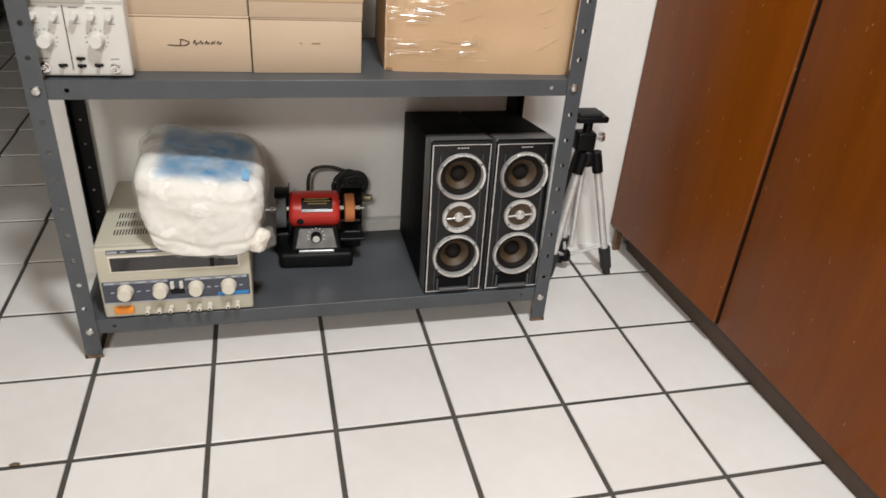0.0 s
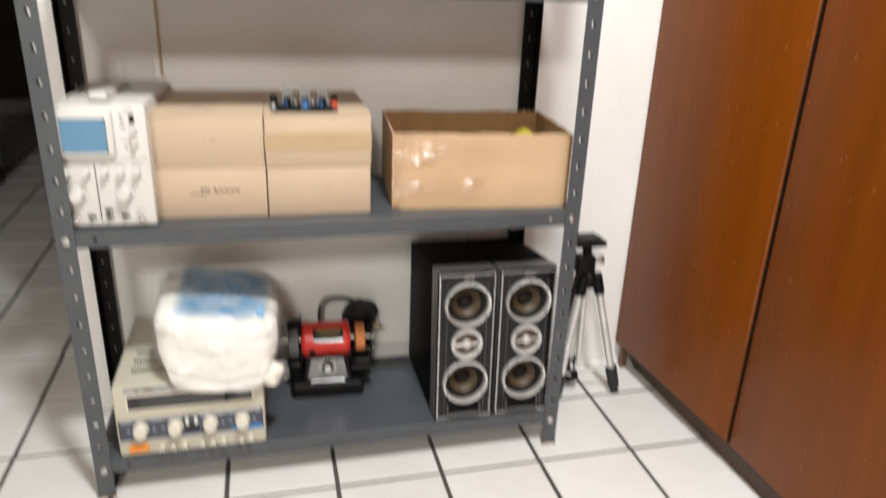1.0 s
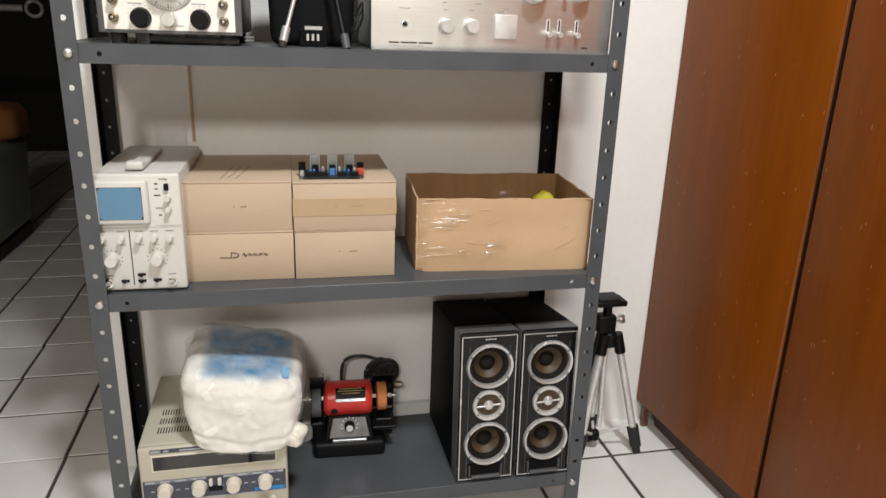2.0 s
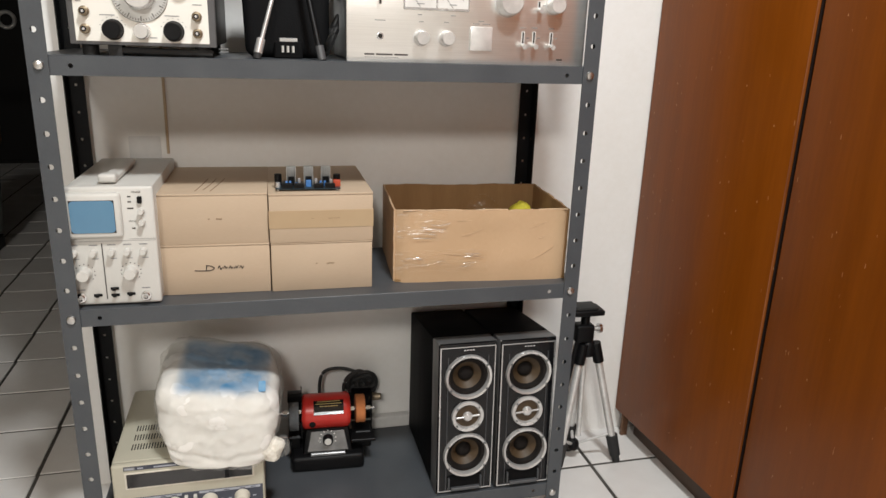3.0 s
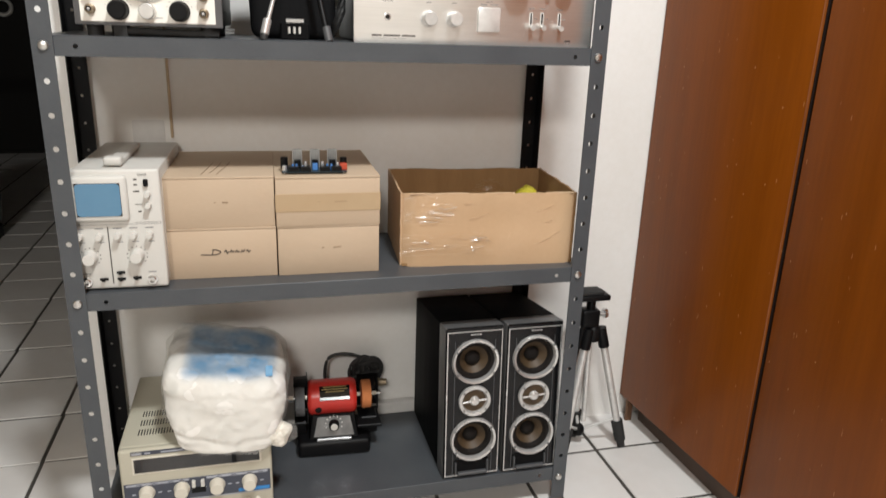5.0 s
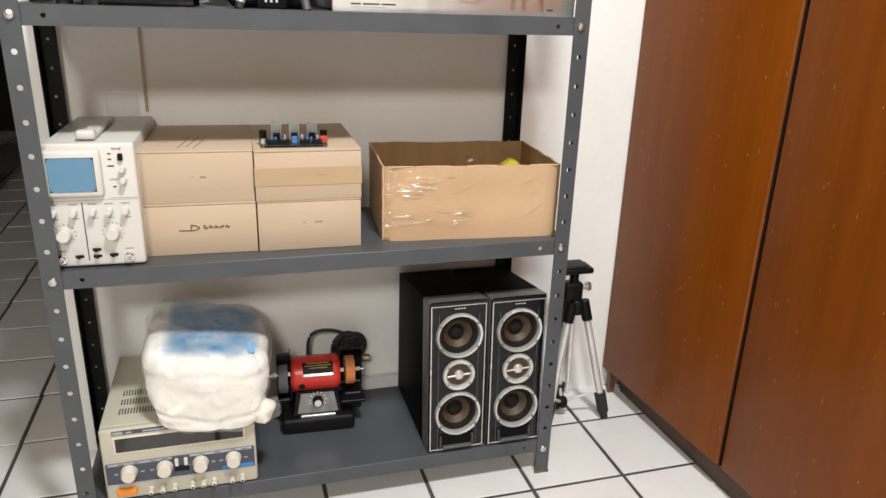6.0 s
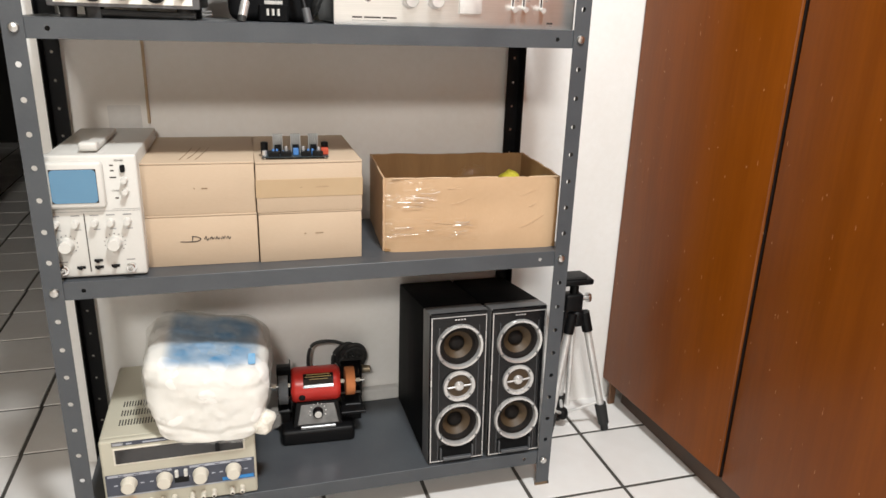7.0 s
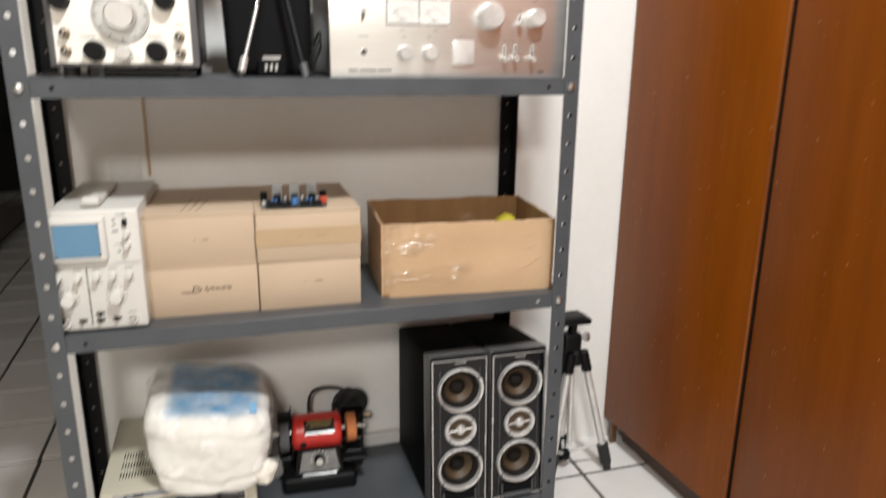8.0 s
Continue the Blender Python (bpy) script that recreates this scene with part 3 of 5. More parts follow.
def wrapped_packet():
    w, d, h = 0.106, 0.116, 0.066
    p = thing("plastic_wrapped_packet", (0.205, 0.143, Z1 + 0.1425), "soft white packet in clear wrinkled plastic with blue print", "packet", rz=-2)

    def shape(q):
        t, f = q.z / h, -q.y / d
        q.z += 0.012 * max(0.0, -f) * max(0.0, t + 0.2) - 0.020 * (q.x / w) * max(0.0, t)
        q.x *= 1.0 - 0.11 * max(0.0, -t)
        q.x += 0.006 * max(0.0, -t)
        q.y *= 1.02 - 0.05 * t
        lip = max(0.0, f - 0.62) / 0.38
        q.z -= 0.044 * lip * min(1.0, max(0.0, 0.35 - t)) * (1.0 - 0.5 * max(0.0, -q.x / w))
        q.z -= 0.012 * max(0.0, f) ** 3 * max(0.0, t)
        return q

    def shape_in(q):
        t = q.z / h
        q = shape(q)
        for level, depth, wide in ((-0.40, 0.0030, 0.06), (-0.60, 0.0022, 0.07), (0.30, 0.0014, 0.10)):
            level += 0.07 * math.sin(2.1 * q.x / w + 5 * level) + 0.12 * noise.noise(Vector((q.x * 22, q.y * 22, level * 9)))
            q -= depth * math.exp(-((t - level) / wide) ** 2) * Vector((q.x / w, q.y / d, 0))
        return q

    part("foam", lumpy((w * 0.965, d * 0.965, h * 0.965), (0, 0, h + 0.002), 6, 0.0058, 21, 5.4, 3.1, shape_in, 0.0010), M["foam_print"], p, "soft white filling with a blue printed top", True)
    part("wrapper", lumpy((w * 1.015, d * 1.0, h), (0, 0, h + 0.003), 6, 0.0085, 24, 4.8, 3.1, shape, 0.0012), M["wrap"], p, "clear wrinkled plastic film", True)
    part("twist", lumpy((0.026, 0.020, 0.022), (0.083, -0.088, 0.004), 5, 0.005, 60, 2.6, 9.0), M["foam"], p, "gathered end of the packet", True)
    part("twist_film", lumpy((0.015, 0.016, 0.020), (0.105, -0.092, 0.008), 4, 0.006, 70, 2.4, 5.0), M["wrap"], p, "crumpled clear end of the film", True)
    flag = plate(-0.006, 0.006, -0.0010, 0, 0, 0.022, 0.002)
    bmesh.ops.rotate(flag, verts=flag.verts[:], cent=(0, 0, 0), matrix=Matrix.Rotation(radians(-62), 3, "X"))
    bmesh.ops.translate(flag, verts=flag.verts[:], vec=(0.076, -0.084, 2 * h - 0.019))
    part("blue_tab", flag, M["blue_pack"], p, "small deeper blue printed tab")


wrapped_packet()


def bench_grinder():
    g = thing("mini_bench_grinder", (0.403, 0.231, Z1), "small red and black bench grinder with two wheels", "grinder", rz=-3)
    part("base", box(-0.073, 0.073, -0.055, 0.05, 0.0, 0.034, 0.008, 3), M["black"], g, "", True)
    ped = box(-0.05, 0.05, -0.04, 0.035, 0.030, 0.082, 0.004, 2)
    for v in ped.verts:
        if v.co.z > 0.05:
            v.co.y *= 0.72
            v.co.x *= 0.85
    part("pedestal", ped, M["black"], g, "", True)
    pl = box(-0.041, 0.041, -0.0015, 0.0015, 0, 0.040, 0.001, 1)
    for v in pl.verts:
        v.co.x *= 1.0 - 0.20 * v.co.z / 0.040
    bmesh.ops.rotate(pl, verts=pl.verts[:], cent=(0, 0, 0), matrix=Matrix.Rotation(radians(-18), 3, "X"))
    bmesh.ops.translate(pl, verts=pl.verts[:], vec=(0, -0.048, 0.043))
    dial_plate = part("dial_plate", pl, M["plate_grey"], g, "silver grey speed dial plate")
    ink = None
    for k in range(9):
        a = radians(-110 + 27.5 * k)
        s, c = math.sin(a), math.cos(a)
        zz0, zz1 = 0.067 + 0.0145 * c, 0.067 + 0.0175 * c
        yy = lambda z: -0.0495 - 0.0005 + (z - 0.043) * 0.325
        ink = rods([((0.0145 * s, yy(zz0), zz0), (0.0175 * s, yy(zz1), zz1))], 0.0007, ink)
    part("dial_marks", ink, M["white_plastic"], dial_plate)
    k = knob(g, (0.0, -0.042, 0.067), 0.0105, 0.012, M["black"], "black knob with silver cap")
    part("knob_cap", spin([(0.0072, 0), (0.0066, 0.0016), (0, 0.0018)], (0, -0.054, 0.067), "y", 20), M["white_plastic"], k, "pale cap", True)
    part("switch_bar", box(-0.035, 0.035, -0.0535, -0.046, 0.034, 0.041, 0.0015, 1), M["plate_grey"], g, "grey strip on the base")
    zc = 0.108
    mr = 0.0358
    part("motor", spin([(0.030, -0.049), (mr - 0.001, -0.044), (mr, -0.04), (mr, 0.04), (mr - 0.001, 0.044), (0.030, 0.049)], (-0.002, 0, zc), "x", 40), M["red"], g, "red motor housing", True)
    lab = bmesh.new()
    rows = []
    for i in range(6):
        a = radians(62 - 9.5 * i)
        rows.append([lab.verts.new((x, -(mr + 0.0004) * math.cos(a), zc + (mr + 0.0004) * math.sin(a))) for x in (-0.027, 0.033)])
    for p, q in zip(rows, rows[1:]):
        lab.faces.new((p[0], p[1], q[1], q[0]))
    label = part("rating_label", lab, M["display"], g, "dark rating label with a shiny lower edge")
    for i, (x0, x1) in enumerate(((-0.02, 0.026), (-0.023, 0.029), (-0.015, 0.022))):
        a = radians(58 - 8 * i)
        c, s = math.cos(a), math.sin(a)
        part("print_bar", rods([((x0, -(mr + 0.0007) * c, zc + (mr + 0.0007) * s), (x1, -(mr + 0.0007) * c, zc + (mr + 0.0007) * s))], 0.0009), M["print_gold"], label)
    part("label_edge", rods([((-0.0265, -(mr + 0.0004) * math.cos(radians(q)), zc + (mr + 0.0004) * math.sin(radians(q))), (0.0325, -(mr + 0.0004) * math.cos(radians(q)), zc + (mr + 0.0004) * math.sin(radians(q)))) for q in (17, 20, 23)], 0.0010), M["plate_grey"], label, "shiny lower edge")
    part("brush_cap", spin([(0.0066, -0.004), (0.0066, 0.002), (0.0050, 0.0026), (0, 0.0026)], (-0.030, -0.0335, zc - 0.011), "y", 18), M["black"], g, "black brush cap", True)
    # wheels, nuts and guards
    for x, rad, material, lab2 in ((-0.066, 0.037, M["stone_grey"], "grey grinding stone"), (0.068, 0.0290, M["stone_orange"], "orange polishing wheel")):
        part("wheel", spin([(0.004, -0.0095), (rad - 0.001, -0.0095), (rad, -0.0085), (rad, 0.0085), (rad - 0.001, 0.0095), (0.004, 0.0095)], (x, 0, zc), "x", 36), material, g, lab2, True)
    part("spindle", spin([(0.0035, -0.098), (0.0035, 0.098)], (0, 0, zc), "x", 12), M["chrome"], g, "steel spindle", True)
    for x in (-0.084, 0.085, -0.053, 0.052):
        part("nut", spin([(0.0075, -0.004), (0.0075, 0.004)], (x, 0, zc), "x", 6), M["chrome"], g, "steel nut")
    for x0, x1, turns in ((-0.078, -0.050, 14), (0.052, 0.094, 9)):
        b = bmesh.new()
        bands = []
        for i in range(turns):
            a = radians(-60 + 14 * i)
            bands.append([b.verts.new((x, r * math.cos(a), zc + r * math.sin(a))) for x, r in ((x0, 0.041), (x1, 0.041), (x1, 0.044), (x0, 0.044))])
        for p, q in zip(bands, bands[1:]):
            for k in range(4):
                b.faces.new((p[k], p[(k + 1) % 4], q[(k + 1) % 4], q[k]))
        b.faces.new(bands[0]), b.faces.new(bands[-1])
        box(x1 - 0.002, x1, -0.030, 0.043, zc - 0.04, zc + 0.036, 0, 2, b) if x0 < 0 else box(x1 - 0.002, x1, 0.004, 0.043, zc - 0.04, zc + 0.026, 0, 2, b)
        box(x0, x1, -0.020, 0.03, zc - 0.052, zc - 0.047, 0.001, 1, b)
        box(x0 + 0.004, x1 - 0.004, -0.018, 0.02, 0.026, zc - 0.045, 0.002, 1, b)
        part("wheel_guard", b, M["black"], g)
    part("tool_rest", box(0.047, 0.096, -0.046, -0.018, zc - 0.052, zc - 0.046, 0.001, 1), M["black"], g)
    # bundled flexible shaft and cord behind
    cord = tube([(-0.010, 0.045, 0.07), (-0.013, 0.058, 0.125), (-0.008, 0.062, 0.156), (0.008, 0.063, 0.169), (0.040, 0.063, 0.169), (0.072, 0.06, 0.158)], 0.0036, 8)
    part("power_cord", cord, M["rubber"], g, "black power cord", True)
    random.seed(4)
    for i in range(12):
        cx, cz = 0.074 + random.uniform(-0.013, 0.013), 0.130 + random.uniform(-0.014, 0.012)
        rx, rz = random.uniform(0.008, 0.026), random.uniform(0.012, 0.034)
        yy = 0.056 + 0.0045 * (i % 4)
        pts = [(cx + rx * math.cos(2 * math.pi * k / 10 + i), yy + 0.004 * math.sin(k + i), cz + rz * math.sin(2 * math.pi * k / 10 + i)) for k in range(11)]
        part("cord_loop", tube(pts, 0.0038, 7), M["rubber"], g, "bundled black cord", True)
    part("chuck", tube([(0.09, 0.055, 0.105), (0.100, 0.045, 0.108), (0.116, 0.04, 0.110)], (0.011, 0.007), 12), M["brass"], g, "dull metal chuck of the flexible shaft", True)
    part("cord_tail", tube([(0.085, 0.06, 0.13), (0.092, 0.062, 0.10), (0.076, 0.06, 0.08), (0.07, 0.05, 0.05)], 0.0035, 8), M["rubber"], g, "", True)


bench_grinder()


def speaker(at, rz):
    w, d, h = 0.114, 0.262, 0.320
    s = thing("bookshelf_speaker", at, "black speaker with silver driver rings and brown cones on a shelf", "speaker", "pair of speakers", rz)
    part("cabinet", box(0, w, 0.045, d, 0, h, 0.002, 2), M["black_matt"], s, "black veneered cabinet", True)
    fr = box(0, w, 0.0, 0.046, 0, h, 0.003, 2)
    bmesh.ops.delete(fr, geom=[f for f in fr.faces if f.normal.y < -0.9], context="FACES")
    part("front_surround", fr, M["surround"], s, "grey front surround", True)
    rim = box(0.0035, 0.0055, -0.0022, 0.002, 0.006, h - 0.009)
    box(w - 0.0045, w - 0.003, -0.0022, 0.002, 0.006, h - 0.009, 0, 2, rim)
    box(0.0055, w - 0.0045, -0.0022, 0.002, h - 0.0105, h - 0.009, 0, 2, rim)
    box(0.0055, w - 0.0045, -0.0022, 0.002, 0.006, 0.0075, 0, 2, rim)
    part("silver_rim", rim, M["silver"], s, "thin silver rim")
    cx = w / 2 + 0.002
    drivers = ((0.2485, 0.0460), (0.0835, 0.0460))
    bf = bmesh.new()
    loops = [[(0.0030, 0.003), (w - 0.003, 0.003), (w - 0.003, h - 0.003), (0.003, h - 0.003)]]
    loops += [[(cx + 0.84 * r * math.cos(2 * math.pi * k / 40), zc + 0.84 * r * math.sin(2 * math.pi * k / 40)) for k in range(40)] for zc, r in drivers]
    for loop in loops:
        vs = [bf.verts.new((x, -0.0002, z)) for x, z in loop]
        for k in range(len(vs)):
            bf.edges.new((vs[k - 1], vs[k]))
    bmesh.ops.triangle_fill(bf, use_beauty=True, edges=bf.edges[:])
    part("baffle", bf, M["black_gloss"], s, "glossy black baffle")
    for x in (0.019, w - 0.017):
        part("baffle_groove", box(x, x + 0.001, -0.0009, 0.001, 0.01, h - 0.03), M["dark_grey"], s)
    for zc, r in drivers:
        # a bowl-shaped driver behind a bright ring
        ring = part("driver_ring", spin([(r, 0), (r, 0.004), (r * 0.965, 0.0075), (r * 0.88, 0.0065), (r * 0.83, 0.001), (r * 0.83, -0.004)], (cx, 0, zc), "y", 48, None, True), M["silver"], s, "silver driver ring", True)
        for a in (35, 150, 215, 325):
            part("screw", spin([(0.0022, 0), (0.0022, 0.0012), (0, 0.0014)], (cx + r * 0.925 * math.cos(radians(a)), -0.0065, zc + r * 0.925 * math.sin(radians(a))), "y", 8), M["dark_grey"], ring)
        part("driver_surround", spin([(r * 0.84, -0.003), (r * 0.80, -0.001), (r * 0.70, -0.002), (r * 0.60, -0.009)], (cx, 0, zc), "y", 40, None, True), M["cone_dark"], s, "dark rubber surround", True)
        part("cone", spin([(r * 0.605, -0.0086), (r * 0.31, -0.021)], (cx, 0, zc), "y", 40, None, True), M["cone"], s, "brown paper cone", True)
        part("dust_cap", spin([(r * 0.345, -0.0200), (r * 0.29, -0.0155), (r * 0.17, -0.0125), (0, -0.0115)], (cx, 0, zc), "y", 28), M["cone_dark"], s, "dark dust cap", True)
    zc, r = 0.1670, 0.0320
    ring = part("tweeter_ring", spin([(r, 0), (r, 0.004), (r * 0.96, 0.006), (r * 0.78, 0.0055), (r * 0.70, 0.001), (r * 0.7, -0.0005)], (cx, -0.0016, zc), "y", 40, None, True), M["silver"], s, "silver tweeter ring", True)
    for a in (40, 140, 220, 320):
        part("screw", spin([(0.002, 0), (0.002, 0.001), (0, 0.0012)], (cx + r * 0.87 * math.cos(radians(a)), -0.0075, zc + r * 0.87 * math.sin(radians(a))), "y", 8), M["dark_grey"], ring)
    part("tweeter_cone", spin([(r * 0.72, 0.0008), (r * 0.5, 0.0002), (r * 0.3, 0.0002)], (cx, -0.0016, zc), "y", 32), M["cone"], s, "brown tweeter cone", True)
    part("tweeter_cap", spin([(r * 0.30, 0.0), (r * 0.30, 0.004), (r * 0.22, 0.0075), (0, 0.009)], (cx, -0.0016, zc), "y", 28), M["silver"], s, "silver phase plug", True)
    bar = box(-r * 0.74, r * 0.74, -0.0075, -0.0045, -0.0017, 0.0017, 0.0006, 1)
    bmesh.ops.rotate(bar, verts=bar.verts[:], cent=(0, 0, 0), matrix=Matrix.Rotation(radians(-4), 3, "Y"))
    bmesh.ops.translate(bar, verts=bar.verts[:], vec=(cx, 0, zc))
    part("tweeter_bridge", bar, M["silver"], s, "silver bridge")
    part("port", box(0.025, w - 0.023, -0.0018, 0.001, 0.011, 0.040, 0.0005, 1), M["grille"], s, "dark bass port")
    part("port_lip", box(0.029, w - 0.027, -0.008, 0, 0.009, 0.0150, 0.001, 1), M["dark_grey"], s, "grey lip of the port")
    for x in (0.0235, w - 0.0265):
        part("port_post", box(x, x + 0.003, -0.007, 0, 0.010, 0.036, 0.001, 1), M["dark_grey"], s, "upright edge of the port")
    part("badge", rods([((cx - 0.0105 + 0.0055 * k, -0.0022, h - 0.0158), (cx - 0.0068 + 0.0055 * k, -0.0022, h - 0.0158)) for k in range(4)], 0.0013), M["silver"], s, "small silver badge")
    # the front leans back and the top falls to the rear
    for o in s.children_recursive:
        for v in o.data.vertices:
            back = min(1.0, max(0.0, (v.co.y - 0.046) / (d - 0.046)))
            v.co.y += 0.05 * v.co.z * (1 - back)
            v.co.z *= 0.985 - 0.118 * max(0.0, v.co.y / d)
    return s


speaker((0.5950, 0.056, Z1), 0)
speaker((0.7140, 0.054, Z1), 0)

strip = thing("white_wall_strip", (0.545, 0.330, Z1), "short white plastic strip at the back of the shelf", "strip")
part("strip", box(-0.062, 0.052, -0.014, 0.006, 0, 0.028, 0.003, 2), M["white_pvc"], strip)


# ---------------------------------------------------------------- middle shelf
def oscilloscope():
    w, d, h = 0.128, 0.262, 0.189
    o = thing("oscilloscope", (-0.0010, 0.063, Z2), "off-white oscilloscope with a blue screen and many knobs", "oscilloscope", rz=-1.5)
    part("case", box(0.002, w - 0.002, 0.014, d, 0.004, h - 0.002, 0.003, 2), M["white_plastic"], o, "", True)
    part("front_panel", box(0, w, 0, 0.016, 0.003, h, 0.004, 3), M["white_plastic"], o, "", True)
    for x in (0.012, w - 0.012):
        part("foot", box(x - 0.006, x + 0.006, 0.01, 0.025, 0, 0.005), M["rubber"], o)
    # carrying handle folded on the lid
    part("handle", box(0.049, 0.072, 0.03, 0.2, h - 0.001, h + 0.008, 0.003, 3), M["white_plastic"], o, "folded carrying handle", True)
    part("handle_end", box(0.047, 0.073, 0.022, 0.044, h + 0.001, h + 0.014, 0.004, 3), M["white_plastic"], o, "", True)
    # screen in a raised bezel
    bez = box(0.004, 0.082, -0.010, 0.004, 0.112, h - 0.008, 0.005, 3)
    part("bezel", bez, M["white_plastic"], o, "raised screen bezel", True)
    part("screen_mask", box(0.0110, 0.0735, -0.0106, -0.008, 0.1205, h - 0.0185), M["display"], o, "black screen surround")
    part("screen", plate(0.0115, 0.0730, -0.0114, -0.008, 0.121, h - 0.019, 0.0060), M["crt"], o, "pale blue screen")
    writing("power_print", "POWER", (0.104, -0.0006, h - 0.0085), 0.0038, M["ink"], o)
    writing("focus_print", "FOCUS", (0.0955, -0.0006, 0.1355), 0.0032, M["ink"], o)
    for x0, x1, z in ((0.0895, 0.0985, 0.1545), (0.091, 0.096, 0.1725), (0.091, 0.096, 0.1645), (0.094, 0.099, 0.1235)):
        part("print_bar", box(x0, x1, -0.0004, 0.001, z, z + 0.002), M["ink"], o)
    part("power_switch", box(0.105, 0.1115, -0.005, 0.001, 0.1635, 0.1740, 0.001, 1), M["black"], o, "black power switch")
    for z in (0.1515, 0.1345):
        knob(o, (0.1095, 0, z), 0.0046, 0.012, M["white_plastic"])
    part("panel_line", box(0.088, 0.126, -0.0003, 0.001, 0.1075, 0.1081), M["ink_grey"], o)
    part("panel_line", box(0.004, 0.126, -0.0003, 0.001, 0.1050, 0.1056), M["ink_grey"], o)
    part("divider", box(0.0475, 0.049, -0.0005, 0.001, 0.012, 0.102), M["ink"], o, "black dividing line")
    for x in (0.0085, 0.036, 0.062, 0.0845, 0.1075):
        knob(o, (x, 0, 0.089 if x > 0.05 else 0.088), 0.0052, 0.013, M["white_plastic"])
        part("print_bar", box(x - 0.006, x + 0.006, -0.0004, 0.001, 0.0985, 0.1002), M["ink_grey"], o)
        part("print_bar", box(x - 0.003, x + 0.006, -0.0004, 0.001, 0.077, 0.0782), M["ink_grey"], o)
    for x, z in ((0.020, 0.055), (0.0865, 0.0555)):
        knob(o, (x, 0, z), 0.0098, 0.017, M["white_plastic"], "ridged cream knob", None, 1.12)
        for k in range(11):
            a = radians(-130 + 26 * k)
            part("dial_mark", box(x + 0.0145 * math.sin(a) - 0.0007, x + 0.0145 * math.sin(a) + 0.0007, -0.0004, 0.001, z + 0.0145 * math.cos(a) - 0.0007, z + 0.0145 * math.cos(a) + 0.0007), M["ink"], o)
    for x, z in ((0.0605, 0.0290), (0.0605, 0.0185), (0.0835, 0.0195), (0.0355, 0.0190)):
        sw = part("slide_switch", box(x - 0.006, x + 0.006, -0.0012, 0.001, z - 0.002, z + 0.002), M["black"], o)
        part("switch_lever", box(x - 0.003, x + 0.002, -0.007, 0.001, z - 0.0022, z + 0.0022, 0.0008, 1), M["black"], sw)
    for x in (0.0115, 0.106):
        c = part("connector", spin([(0.0075, 0), (0.0075, 0.003), (0.0052, 0.0035), (0.0052, 0.011), (0.0036, 0.011), (0.0034, 0.005), (0, 0.005)], (x, 0, 0.0165), "y", 18), M["chrome"], o, "metal coaxial connector", True)
        part("pin", spin([(0.0014, 0), (0.0014, 0.01), (0, 0.0105)], (x, 0, 0.0165), "y", 8), M["bolt"], c)
        part("print_bar", box(x - 0.006, x + 0.006, -0.0004, 0.001, 0.0275, 0.0292), M["ink_grey"], o)
    for q in o.children_recursive:
        if q.type == "MESH":
            for v in q.data.vertices:
                v.co.x *= 1.016
                v.co.z *= 1.024
        else:
            q.location.x *= 1.016
            q.location.z *= 1.024


oscilloscope()


def scrawl(parent, at, width, height, material, seed, r=0.0007):
    """A line of handwriting too loose to read."""
    random.seed(seed)
    x, y, z = at
    b, left, hh = None, x - width / 2, height / 2
    strokes = [[(0.0, -0.5), (0.16, -0.62), (0.34, -0.55), (0.42, 0.1), (0.33, 0.75), (0.24, 0.85)], [(0.26, 0.75), (0.25, 0.0), (0.24, -0.6)]] if height > 0.008 else []
    for k in range(5):
        u = 0.50 + 0.115 * k if strokes else 0.2 * k
        j = [random.uniform(-0.25, 0.25) for _ in range(4)]
        strokes.append([(u, -0.3 + j[0]), (u + 0.03, 0.5 + j[1]), (u + 0.055, -0.2 + j[2]), (u + 0.09, 0.45 + j[3])])
    for st in strokes:
        b = tube([(left + width * p, y, z + hh * q) for p, q in st], r, 5, b)
    return part("scrawl", b, material, parent, "illegible handwritten mark")


def closed_box(at, w, d, h, rz, label, mark, band=False, seed=1):
    c = thing("cardboard_box", at, label, "box", "stacked cardboard boxes", rz)
    b = box(0, w, 0, d, 0, h - 0.0035, 0.0015, 2)
    part("carton_body", b, M["kraft"], c, "", True)
    lid = box(-0.0004, w + 0.0004, -0.0006, d + 0.0004, h - 0.0032, h, 0.0012, 2)
    for v in lid.verts:
        v.co.z += 0.0008 * noise.noise(Vector((v.co.x * 30, v.co.y * 30, seed)))
    part("lid_flap", lid, M["kraft"], c, "", True)
    if mark:
        scrawl(c, (w * mark[0], -0.0005, h * mark[1]), mark[2], mark[3], M[mark[4]], seed, mark[5])
    if band:
        part("tape_band", box(-0.0008, w + 0.0008, -0.0009, 0.004, h * 0.30, h * 0.66, 0.0003, 1), M["tan_tape"], c, "tan tape band")
    return c


H1 = 0.0865
LX, RX = 0.1245, 0.3025
BOX = "closed tan cardboard box stacked on the shelf"
closed_box((LX, 0.096, Z2), 0.176, 0.232, H1, -1.5, BOX + " with a handwritten mark", (0.52, 0.52, 0.075, 0.012, "ink", 0.0008), seed=2)
closed_box((RX, 0.088, Z2), 0.171, 0.244, H1, -0.6, BOX, (0.52, 0.55, 0.03, 0.004, "ink_faint", 0.0005), seed=3)
upl = closed_box((LX - 0.0015, 0.096, Z2 + H1), 0.177, 0.234, H1 - 0.001, -1.0, "closed tan cardboard box on top of another box", (0.52, 0.5, 0.02, 0.004, "ink_faint", 0.0005), seed=5)
